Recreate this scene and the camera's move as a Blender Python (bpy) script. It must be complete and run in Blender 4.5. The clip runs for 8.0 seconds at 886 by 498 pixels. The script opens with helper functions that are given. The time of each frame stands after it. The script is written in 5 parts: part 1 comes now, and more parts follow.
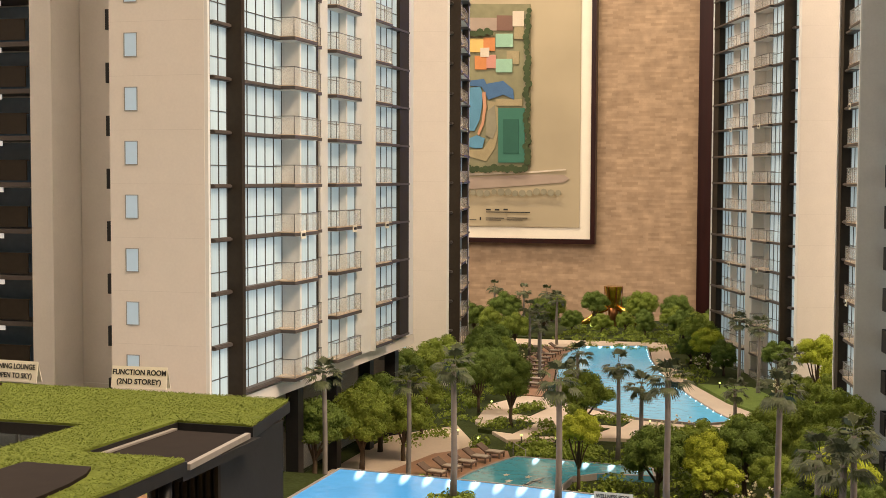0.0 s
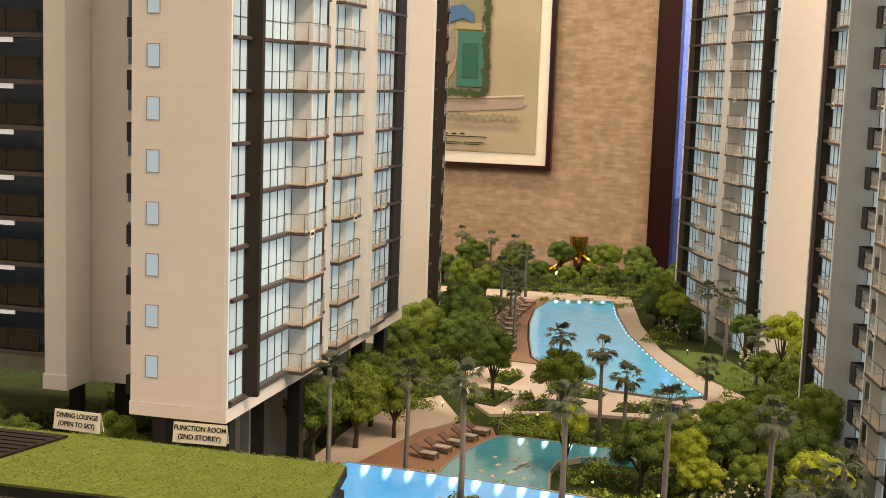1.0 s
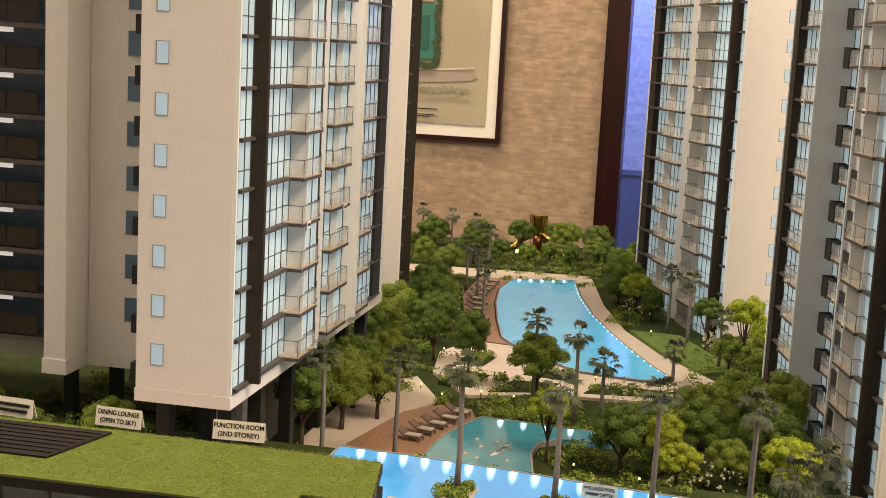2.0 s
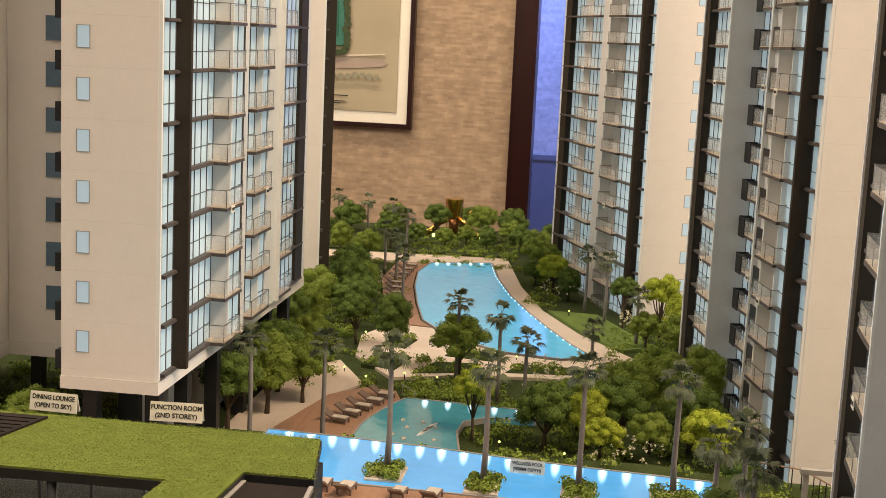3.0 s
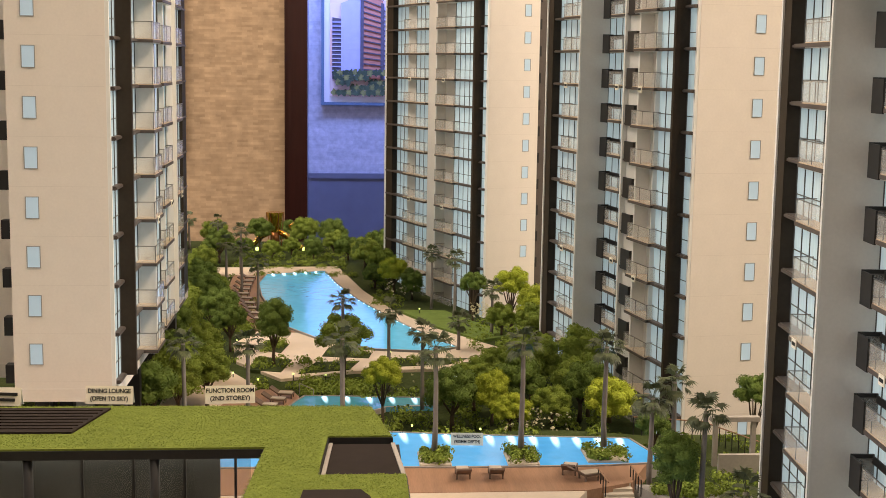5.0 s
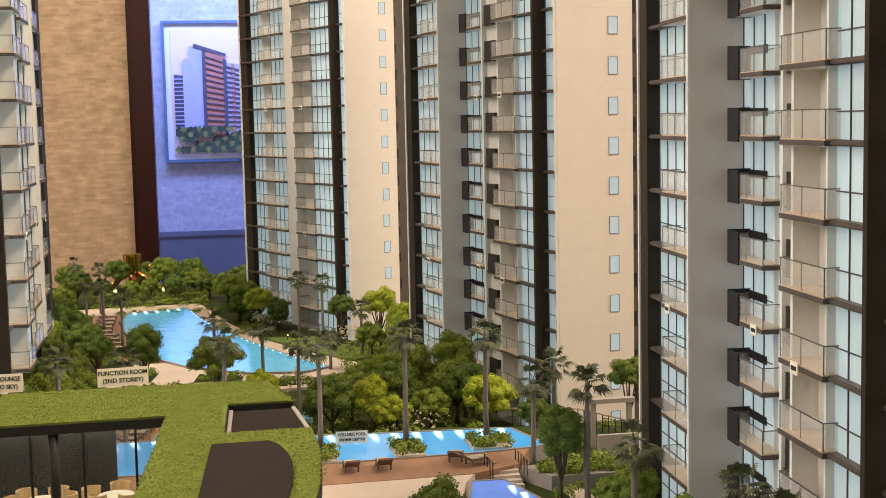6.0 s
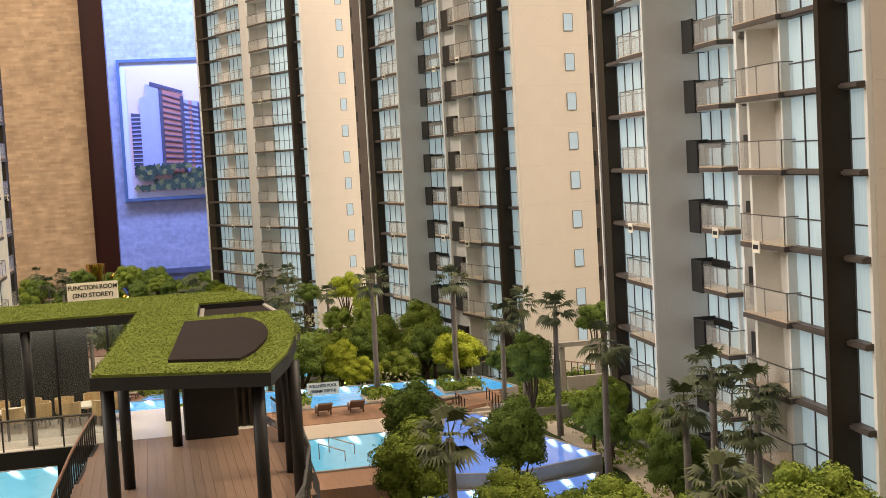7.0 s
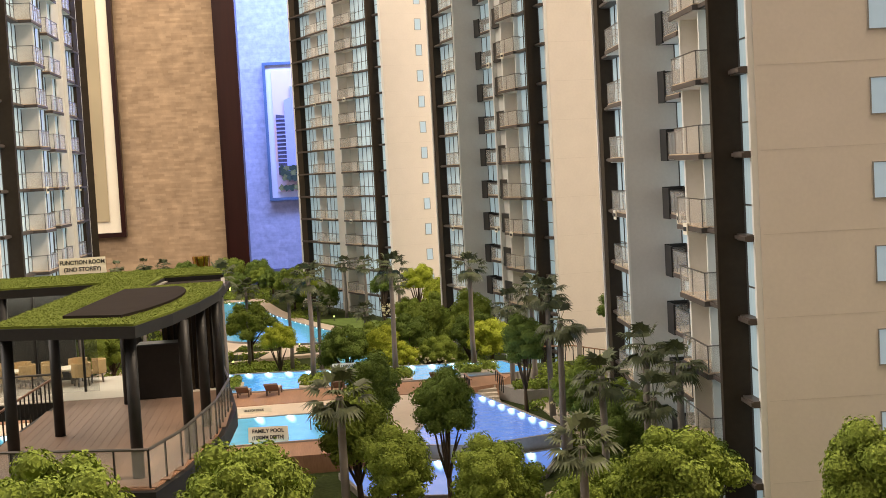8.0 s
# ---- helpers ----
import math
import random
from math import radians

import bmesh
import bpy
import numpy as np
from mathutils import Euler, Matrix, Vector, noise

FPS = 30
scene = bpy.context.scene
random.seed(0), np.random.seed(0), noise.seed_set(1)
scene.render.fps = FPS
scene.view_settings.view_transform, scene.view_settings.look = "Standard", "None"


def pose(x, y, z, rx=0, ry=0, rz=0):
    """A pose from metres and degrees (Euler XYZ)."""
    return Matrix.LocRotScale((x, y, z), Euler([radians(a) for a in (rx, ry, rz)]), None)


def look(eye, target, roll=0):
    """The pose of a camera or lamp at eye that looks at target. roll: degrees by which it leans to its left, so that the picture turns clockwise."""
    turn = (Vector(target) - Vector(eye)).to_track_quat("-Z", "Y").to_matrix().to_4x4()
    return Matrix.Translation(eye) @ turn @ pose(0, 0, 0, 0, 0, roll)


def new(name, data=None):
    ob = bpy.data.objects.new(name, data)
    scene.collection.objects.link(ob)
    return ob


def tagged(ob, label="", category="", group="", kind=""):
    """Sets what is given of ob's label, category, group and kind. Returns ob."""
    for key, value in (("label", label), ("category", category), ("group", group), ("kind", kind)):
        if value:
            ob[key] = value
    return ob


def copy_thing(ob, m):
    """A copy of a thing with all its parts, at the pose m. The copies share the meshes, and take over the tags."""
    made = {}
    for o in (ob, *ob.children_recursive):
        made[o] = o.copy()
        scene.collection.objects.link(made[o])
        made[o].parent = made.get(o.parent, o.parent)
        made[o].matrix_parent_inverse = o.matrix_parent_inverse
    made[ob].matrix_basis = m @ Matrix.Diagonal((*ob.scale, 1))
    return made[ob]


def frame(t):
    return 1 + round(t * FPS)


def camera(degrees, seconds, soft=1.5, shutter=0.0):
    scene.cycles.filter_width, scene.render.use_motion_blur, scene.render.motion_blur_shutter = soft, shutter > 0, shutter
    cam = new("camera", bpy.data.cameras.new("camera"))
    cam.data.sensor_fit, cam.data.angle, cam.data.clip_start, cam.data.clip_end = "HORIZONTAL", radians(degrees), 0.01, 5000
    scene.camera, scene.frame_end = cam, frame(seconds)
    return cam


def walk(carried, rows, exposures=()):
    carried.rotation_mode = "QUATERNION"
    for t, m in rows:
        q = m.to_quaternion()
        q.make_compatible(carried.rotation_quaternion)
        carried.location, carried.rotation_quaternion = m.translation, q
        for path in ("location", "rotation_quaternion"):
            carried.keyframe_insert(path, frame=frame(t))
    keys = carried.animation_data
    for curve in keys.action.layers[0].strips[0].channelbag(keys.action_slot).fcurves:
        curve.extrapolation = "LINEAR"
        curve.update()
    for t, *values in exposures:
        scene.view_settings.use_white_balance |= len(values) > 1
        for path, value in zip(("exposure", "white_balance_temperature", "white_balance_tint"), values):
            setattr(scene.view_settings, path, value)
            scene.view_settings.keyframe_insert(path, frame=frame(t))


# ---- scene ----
K = 0.01
cam = camera(37.4, 8.0, 0.65)
PATH = [
    (0, (33.134, -65.428, 18.406), (32.563, -63.514, 18.297), 0.2),
    (0.5, (32.631, -66.578, 21.253), (32.096, -64.661, 21.056), 1.1),
    (1, (29.828, -68.754, 24.927), (29.349, -66.829, 24.67), 2.0),
    (1.2, (30.099, -69.489, 25.412), (29.607, -67.568, 25.153), 2.4),
    (2.3, (26.071, -72.499, 27.074), (25.737, -70.553, 26.76), 3.1),
    (2.5, (26.308, -72.512, 26.779), (25.994, -70.562, 26.47), 3.0),
    (3, (26.005, -73.08, 26.583), (25.76, -71.121, 26.265), 2.7),
    (3.5, (23.56, -74.488, 26.4), (23.425, -72.519, 26.073), 2.4),
    (4, (19.637, -76.777, 25.879), (19.593, -74.804, 25.552), 2.0),
    (4.2, (18.355, -77.62, 26.014), (18.348, -75.646, 25.69), 1.9),
    (5.3, (13.603, -80.524, 24.832), (13.828, -78.553, 24.582), 0.4),
    (5.5, (13.328, -80.832, 24.039), (13.613, -78.866, 23.809), 0.1),
    (6, (12.575, -81.434, 21.958), (12.948, -79.479, 21.763), -1.2),
    (6.5, (12.013, -82.268, 18.777), (12.442, -80.322, 18.61), -2.3),
    (7, (12.02, -82.48, 16.183), (12.451, -80.532, 16.042), -3.2),
    (7.5, (14.162, -83.657, 15.126), (14.521, -81.694, 14.998), -3.4),
    (8, (20.029, -87.41, 14.994), (20.234, -85.424, 14.868), -3.1),
]

# The place is an architect's scale model in a showroom, about 1:100. All plan numbers below are in
# hundredths of a metre; K turns them into metres.
walk(cam, [(t, look(Vector(e) * K, Vector(g) * K, roll)) for t, e, g, roll in PATH], [(0, 0.0, 6900, 12), (1.2, 0.0, 6750, 11), (2.5, 0.0, 6550, 10), (5.5, 0.02, 6650, 10), (8, 0.06, 6550, 9)])

# ---- light ----
world = bpy.data.worlds.new("world")
world.use_nodes = True
world.node_tree.nodes["Background"].inputs[0].default_value = (1.0, 0.86, 0.72, 1)
world.node_tree.nodes["Background"].inputs[1].default_value = 0.04
scene.world = world
scene.view_settings.exposure = 0.0


def area(name, eye, target, sx, sy, watts, col):
    d = bpy.data.lights.new(name, "AREA")
    d.shape, d.size, d.size_y, d.energy, d.color = "RECTANGLE", sx * K, sy * K, watts, col
    ob = new(name, d)
    ob.matrix_world = look(Vector(eye) * K, Vector(target) * K)
    return ob


WARM = (1.0, 0.795, 0.59)
area("ceiling_light_front", (120, -57, 186), (8, 30, 10), 110, 60, 72, WARM)
area("ceiling_light_left", (-230, -20, 150), (34, 20, 10), 60, 160, 46, (1.0, 0.92, 0.84))
# Added fill that brightens recessed side walls; no such lamp is known there.
area("fill_light_near", (-105, -190, 170), (34, 20, 10), 120, 60, 6.5, (1.0, 0.92, 0.86))
area("ceiling_light_right", (230, 10, 150), (0, 20, 10), 60, 160, 36, (1.0, 0.90, 0.80))
area("ceiling_light_middle", (-62, 62, 186), (36, 48, 8), 60, 120, 46, (1.0, 0.86, 0.72))
area("function_room_light", (2, -27.5, 10.35), (2, -27.4, 6), 24, 4.5, 0.12, (1.0, 0.88, 0.7))
area("wall_washer", (-60, 225, 186), (-50, 322, 30), 160, 30, 40, (1.0, 0.82, 0.62))
area("blue_wall_washer", (60, 735, 182), (40, 830, -10), 260, 30, 150, (0.24, 0.34, 1.0))

# ---- materials ----


def mat(name, col, rough=0.6, metal=0.0, var=0.12, scale=3.0, bump=0.0, glow=None, strength=0.0, rnd=0.0, stretch=(1, 1, 1), spec=0.4, island=0.0):
    m = bpy.data.materials.new(name)
    m.use_nodes = True
    nt = m.node_tree
    b = nt.nodes["Principled BSDF"]
    b.inputs["Roughness"].default_value, b.inputs["Metallic"].default_value = rough, metal
    b.inputs["Specular IOR Level"].default_value = spec
    tc, mp = nt.nodes.new("ShaderNodeTexCoord"), nt.nodes.new("ShaderNodeMapping")
    mp.inputs["Scale"].default_value = [s / K for s in stretch]
    nt.links.new(tc.outputs["Object"], mp.inputs["Vector"])
    fine, coarse = nt.nodes.new("ShaderNodeTexNoise"), nt.nodes.new("ShaderNodeTexNoise")
    for n, s in ((fine, scale), (coarse, scale * 0.13)):
        n.inputs["Scale"].default_value, n.inputs["Detail"].default_value = s, 4
        nt.links.new(mp.outputs[0], n.inputs["Vector"])
    add = nt.nodes.new("ShaderNodeMath")
    add.operation = "MULTIPLY_ADD"
    add.inputs[1].default_value = 0.5
    half = nt.nodes.new("ShaderNodeMath")
    half.operation = "MULTIPLY"
    half.inputs[1].default_value = 0.5
    nt.links.new(coarse.outputs["Fac"], half.inputs[0])
    nt.links.new(fine.outputs["Fac"], add.inputs[0])
    nt.links.new(half.outputs[0], add.inputs[2])
    last = add.outputs[0]
    for amount, node, out in ((rnd, "ShaderNodeObjectInfo", "Random"), (island, "ShaderNodeNewGeometry", "Random Per Island")):
        if amount:
            oi, mx = nt.nodes.new(node), nt.nodes.new("ShaderNodeMath")
            mx.operation = "MULTIPLY_ADD"
            mx.inputs[1].default_value = amount
            nt.links.new(oi.outputs[out], mx.inputs[0])
            nt.links.new(last, mx.inputs[2])
            last = mx.outputs[0]
    ramp = nt.nodes.new("ShaderNodeValToRGB")
    ramp.color_ramp.elements[0].position, ramp.color_ramp.elements[1].position = 0.25, 0.75 + rnd + island
    ramp.color_ramp.elements[0].color = (*[max(0, c * (1 - var)) for c in col], 1)
    ramp.color_ramp.elements[1].color = (*[min(1, c * (1 + var)) for c in col], 1)
    nt.links.new(last, ramp.inputs[0])
    nt.links.new(ramp.outputs[0], b.inputs["Base Color"])
    if bump:
        bp = nt.nodes.new("ShaderNodeBump")
        bp.inputs["Strength"].default_value, bp.inputs["Distance"].default_value = 0.6, bump * K
        nt.links.new(fine.outputs["Fac"], bp.inputs["Height"])
        nt.links.new(bp.outputs[0], b.inputs["Normal"])
    if glow:
        b.inputs["Emission Color"].default_value, b.inputs["Emission Strength"].default_value = (*glow, 1), strength
    return m


def clear(name, col, gloss):
    """Thin clear acrylic: mostly see-through with a sheen."""
    m = bpy.data.materials.new(name)
    m.use_nodes = True
    nt = m.node_tree
    b = nt.nodes["Principled BSDF"]
    b.inputs["Base Color"].default_value, b.inputs["Roughness"].default_value = (*col, 1), 0.06
    tr, mx = nt.nodes.new("ShaderNodeBsdfTransparent"), nt.nodes.new("ShaderNodeMixShader")
    tr.inputs[0].default_value = (*[0.8 + 0.2 * c for c in col], 1)
    mx.inputs[0].default_value = gloss
    nt.links.new(tr.outputs[0], mx.inputs[1])
    nt.links.new(b.outputs[0], mx.inputs[2])
    nt.links.new(mx.outputs[0], nt.nodes["Material Output"].inputs["Surface"])
    return m


def mosaic(name, a, b_, sx, sz, bump):
    """Wallpaper of thin horizontal strips in two tones."""
    m = mat(name, a, 0.7)
    nt = m.node_tree
    b = nt.nodes["Principled BSDF"]
    mp = [n for n in nt.nodes if n.bl_idname == "ShaderNodeMapping"][0]
    mp.inputs["Rotation"].default_value = (radians(90), 0, 0)
    br = nt.nodes.new("ShaderNodeTexBrick")
    br.inputs["Scale"].default_value = 1.0
    br.inputs["Brick Width"].default_value, br.inputs["Row Height"].default_value = sx, sz
    br.inputs["Mortar Size"].default_value, br.inputs["Mortar Smooth"].default_value = sz * 0.03, 1.0
    br.inputs["Color1"].default_value, br.inputs["Color2"].default_value = (*a, 1), (*b_, 1)
    br.inputs["Mortar"].default_value = (*[(x + y) / 2.3 for x, y in zip(a, b_)], 1)
    nz, mx = nt.nodes.new("ShaderNodeTexNoise"), nt.nodes.new("ShaderNodeMix")
    nz.inputs["Scale"].default_value, nz.inputs["Detail"].default_value = 0.35, 6
    mx.data_type, mx.blend_type = "RGBA", "OVERLAY"
    mx.inputs[0].default_value = 0.4
    nt.links.new(mp.outputs[0], br.inputs["Vector"])
    nt.links.new(mp.outputs[0], nz.inputs["Vector"])
    nt.links.new(br.outputs["Color"], mx.inputs[6])
    nt.links.new(nz.outputs["Fac"], mx.inputs[7])
    nt.links.new(mx.outputs[2], b.inputs["Base Color"])
    bp = nt.nodes.new("ShaderNodeBump")
    bp.inputs["Strength"].default_value, bp.inputs["Distance"].default_value = 0.5, bump * K
    nt.links.new(mx.outputs[2], bp.inputs["Height"])
    nt.links.new(bp.outputs[0], b.inputs["Normal"])
    return m


def glow_streak_mat(name, col, strength):
    """Lamp glow painted on water: brightest at the lamp end, clear at its rim."""
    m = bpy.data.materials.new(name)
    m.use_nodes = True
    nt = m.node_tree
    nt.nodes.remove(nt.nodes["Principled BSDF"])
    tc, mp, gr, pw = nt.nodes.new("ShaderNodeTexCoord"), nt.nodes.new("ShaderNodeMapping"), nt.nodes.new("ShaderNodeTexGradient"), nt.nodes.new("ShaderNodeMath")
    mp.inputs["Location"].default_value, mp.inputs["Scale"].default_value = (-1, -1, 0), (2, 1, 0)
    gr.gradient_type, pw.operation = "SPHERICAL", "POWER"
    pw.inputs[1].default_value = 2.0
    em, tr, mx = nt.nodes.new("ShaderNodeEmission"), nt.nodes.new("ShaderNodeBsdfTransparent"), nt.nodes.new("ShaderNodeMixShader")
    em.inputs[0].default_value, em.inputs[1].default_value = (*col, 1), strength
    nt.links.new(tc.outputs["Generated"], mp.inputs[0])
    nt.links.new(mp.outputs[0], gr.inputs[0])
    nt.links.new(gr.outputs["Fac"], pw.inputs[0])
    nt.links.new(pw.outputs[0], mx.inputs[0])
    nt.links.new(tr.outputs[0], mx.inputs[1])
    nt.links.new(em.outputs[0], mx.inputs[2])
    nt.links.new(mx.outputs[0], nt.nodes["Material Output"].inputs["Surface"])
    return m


M = {
    "wall": mat("painted_wall", (0.78, 0.715, 0.64), 0.6, var=0.05, scale=6, bump=0.006),
    "wall_grey": mat("grey_painted_wall", (0.72, 0.70, 0.66), 0.6, var=0.06, scale=6, bump=0.006),
    "white": mat("white_painted_panel", (0.80, 0.79, 0.75), 0.5, var=0.05, scale=5),
    "joint": mat("panel_joint", (0.66, 0.60, 0.53), 0.7, var=0.05),
    "fin": mat("dark_bronze_panel", (0.036, 0.026, 0.017), 0.6, var=0.25, scale=4, bump=0.004, spec=0.2),
    "spandrel": mat("brown_grey_slab_edge", (0.092, 0.074, 0.064), 0.5, var=0.2, scale=5),
    "beige": mat("beige_balcony_floor", (0.62, 0.48, 0.34), 0.6, var=0.1, scale=5),
    # Both pane materials carry an added pale blue glow for light from inside.
    "pane": mat("glowing_pale_blue_acrylic_window", (0.43, 0.53, 0.555), 0.12, var=0.34, scale=1.6, rnd=0.3, stretch=(4, 4, 0.16), spec=0.6, glow=(0.70, 0.90, 1.0), strength=0.26),
    "pane_small": mat("glowing_small_window_acrylic", (0.42, 0.53, 0.60), 0.15, var=0.1, scale=2, rnd=0.2, glow=(0.60, 0.82, 1.0), strength=0.24),
    "pane_dark": mat("dark_blue_window_acrylic", (0.11, 0.17, 0.23), 0.2, var=0.15, scale=2),
    "frame": mat("dark_window_frame", (0.075, 0.07, 0.065), 0.45, var=0.2),
    "thin_frame": mat("grey_window_trim", (0.28, 0.27, 0.25), 0.5, var=0.1),
    "hatch": mat("dark_roof_louvre", (0.026, 0.020, 0.017), 0.8, var=0.2, scale=2, spec=0.08),
    "glass": clear("clear_acrylic_railing", (0.90, 0.88, 0.84), 0.17),
    "wallglass": clear("clear_acrylic_wall", (0.30, 0.33, 0.33), 0.09),
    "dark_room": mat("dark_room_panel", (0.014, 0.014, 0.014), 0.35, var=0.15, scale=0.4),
    "rail": mat("grey_metal_rail", (0.16, 0.15, 0.14), 0.4, 0.5, var=0.2),
    "black": mat("black_metal", (0.018, 0.017, 0.017), 0.5, var=0.3, scale=6),
    "turf": mat("flock_turf", (0.150, 0.186, 0.036), 0.95, var=0.3, scale=9, bump=0.08, spec=0.1),
    "blade": mat("turf_blade", (0.158, 0.196, 0.038), 0.9, var=0.15, scale=3, island=0.4, spec=0.1),
    "soil": mat("planting_bed", (0.045, 0.060, 0.018), 0.95, var=0.5, scale=4, bump=0.1, spec=0.1),
    "lawn": mat("lawn_flock", (0.15, 0.21, 0.05), 0.95, var=0.3, scale=8, bump=0.05, spec=0.1),
    "paving": mat("beige_paving", (0.66, 0.54, 0.42), 0.65, var=0.09, scale=5),
    "wood": mat("timber_decking", (0.36, 0.20, 0.12), 0.55, var=0.25, scale=3, stretch=(6, 0.4, 1), bump=0.01),
    "plank": mat("deck_plank", (0.26, 0.17, 0.12), 0.5, var=0.2, scale=3, rnd=0.5, stretch=(5, 0.3, 1), bump=0.01),
    "concrete": mat("grey_concrete", (0.33, 0.30, 0.27), 0.7, var=0.15, scale=5),
    "stone": mat("cream_stone", (0.60, 0.52, 0.42), 0.6, var=0.1, scale=6),
    "water": mat("backlit_blue_acrylic_water", (0.05, 0.22, 0.42), 0.08, var=0.3, scale=1.2, bump=0.05, spec=0.5, glow=(0.08, 0.42, 0.86), strength=0.62),
    "water_main": mat("backlit_sky_blue_acrylic_water", (0.08, 0.30, 0.38), 0.10, var=0.3, scale=1.2, bump=0.04, spec=0.5, glow=(0.11, 0.45, 0.70), strength=0.56),
    "water_teal": mat("teal_acrylic_water", (0.05, 0.20, 0.22), 0.08, var=0.35, scale=1.2, bump=0.04, spec=0.5, glow=(0.08, 0.36, 0.42), strength=0.27),
    "water_violet": mat("backlit_violet_blue_acrylic_water", (0.07, 0.12, 0.36), 0.08, var=0.3, scale=1.2, bump=0.05, spec=0.5, glow=(0.17, 0.33, 0.90), strength=0.62),
    "led": mat("pool_led", (0.9, 0.95, 1.0), 0.4, var=0.0, glow=(0.62, 0.88, 1.0), strength=5.0),
    "led_glow": glow_streak_mat("painted_pool_lamp_glow", (0.55, 0.85, 1.0), 3.2),
    "warm_led": mat("garden_led", (0.9, 1.0, 0.4), 0.4, var=0.0, glow=(0.75, 0.95, 0.20), strength=2.5),
    "bark": mat("tree_bark", (0.10, 0.070, 0.045), 0.9, var=0.3, scale=8, bump=0.03),
    "palm_bark": mat("grey_palm_trunk", (0.22, 0.19, 0.165), 0.8, var=0.2, scale=6, stretch=(1, 1, 3), bump=0.02),
    "leaf_dark": mat("dark_green_flock", (0.106, 0.152, 0.032), 0.85, var=0.42, scale=2.5, rnd=0.3, island=0.6, spec=0.15),
    "leaf_mid": mat("mid_green_flock", (0.172, 0.222, 0.038), 0.85, var=0.42, scale=2.5, rnd=0.3, island=0.6, spec=0.15),
    "leaf_yellow": mat("yellow_green_flock", (0.30, 0.345, 0.038), 0.85, var=0.42, scale=2.5, rnd=0.3, island=0.6, spec=0.15),
    "frond": mat("palm_frond", (0.064, 0.076, 0.032), 0.55, var=0.5, scale=3, rnd=0.2, island=0.6),
    "flower": mat("cream_blossom", (0.70, 0.64, 0.42), 0.8, var=0.15),
    "gold": mat("polished_gold", (0.75, 0.47, 0.12), 0.22, 1.0, var=0.1),
    "copper": mat("bronze_metal", (0.30, 0.13, 0.05), 0.3, 0.9, var=0.2),
    "card": mat("cream_sign_card", (0.90, 0.84, 0.70), 0.6, var=0.05),
    "ink": mat("black_ink", (0.02, 0.02, 0.02), 0.7, var=0.0),
    "tan": mat("tan_chair_plastic", (0.62, 0.44, 0.22), 0.5, var=0.12),
    "wicker": mat("brown_lounger", (0.17, 0.115, 0.085), 0.7, var=0.25, scale=8),
    "cushion": mat("pale_cushion", (0.55, 0.47, 0.38), 0.8, var=0.1),
    "strip": mat("lit_white_strip", (0.8, 0.78, 0.74), 0.5, var=0.02, glow=(1.0, 0.95, 0.9), strength=0.45),
    "tile": mat("white_floor_tile", (0.72, 0.68, 0.60), 0.35, var=0.06),
    "wallpaper": mosaic("tan_mosaic_wallpaper", (0.445, 0.317, 0.205), (0.34, 0.236, 0.148), 3.2, 0.75, 0.35),
    "lilac": mosaic("pale_lilac_wallpaper", (0.46, 0.46, 0.48), (0.39, 0.395, 0.42), 12.0, 2.7, 0.5),
    "wainscot": mat("grey_blue_panelling", (0.13, 0.14, 0.17), 0.5, var=0.15, scale=0.1),
    "mahogany": mat("dark_red_timber", (0.022, 0.005, 0.004), 0.3, var=0.5, scale=0.25, stretch=(4, 4, 0.2)),
    "ceiling": mat("white_ceiling", (0.75, 0.72, 0.68), 0.8, var=0.04, scale=0.05),
    "carpet": mat("grey_carpet", (0.16, 0.14, 0.13), 0.95, var=0.2, scale=0.5),
    "plain": mat("cream_room_wall", (0.75, 0.68, 0.60), 0.8, var=0.06, scale=0.05),
}

# ---- building helpers ----


def box(bm, x0, y0, z0, x1, y1, z1):
    (x0, x1), (y0, y1), (z0, z1) = sorted((x0, x1)), sorted((y0, y1)), sorted((z0, z1))
    v = [bm.verts.new(c) for c in ((x0, y0, z0), (x1, y0, z0), (x1, y1, z0), (x0, y1, z0), (x0, y0, z1), (x1, y0, z1), (x1, y1, z1), (x0, y1, z1))]
    for f in ((0, 3, 2, 1), (4, 5, 6, 7), (0, 1, 5, 4), (1, 2, 6, 5), (2, 3, 7, 6), (3, 0, 4, 7)):
        bm.faces.new([v[i] for i in f])


def prism(bm, pts, z0, z1):
    if sum(a[0] * b[1] - b[0] * a[1] for a, b in zip(pts, pts[1:] + pts[:1])) < 0:
        pts = pts[::-1]
    lo, hi = [bm.verts.new((x, y, z0)) for x, y in pts], [bm.verts.new((x, y, z1)) for x, y in pts]
    bm.faces.new(hi)
    bm.faces.new(lo[::-1])
    for i in range(len(pts)):
        j = (i + 1) % len(pts)
        bm.faces.new((lo[i], lo[j], hi[j], hi[i]))


def tube(bm, path, radii, n=8):
    """A tapered tube along points."""
    rings = []
    for i, p in enumerate(path):
        p = Vector(p)
        d = (Vector(path[min(i + 1, len(path) - 1)]) - Vector(path[max(i - 1, 0)])).normalized()
        a = d.orthogonal().normalized()
        if i:
            a = (last - last.dot(d) * d).normalized()
        last = a
        b = d.cross(a)
        rings.append([bm.verts.new(p + radii[i] * (math.cos(k * math.tau / n) * a + math.sin(k * math.tau / n) * b)) for k in range(n)])
    for r, s in zip(rings, rings[1:]):
        for k in range(n):
            bm.faces.new((r[k], r[(k + 1) % n], s[(k + 1) % n], s[k]))
    bm.faces.new(rings[0][::-1])
    bm.faces.new(rings[-1])


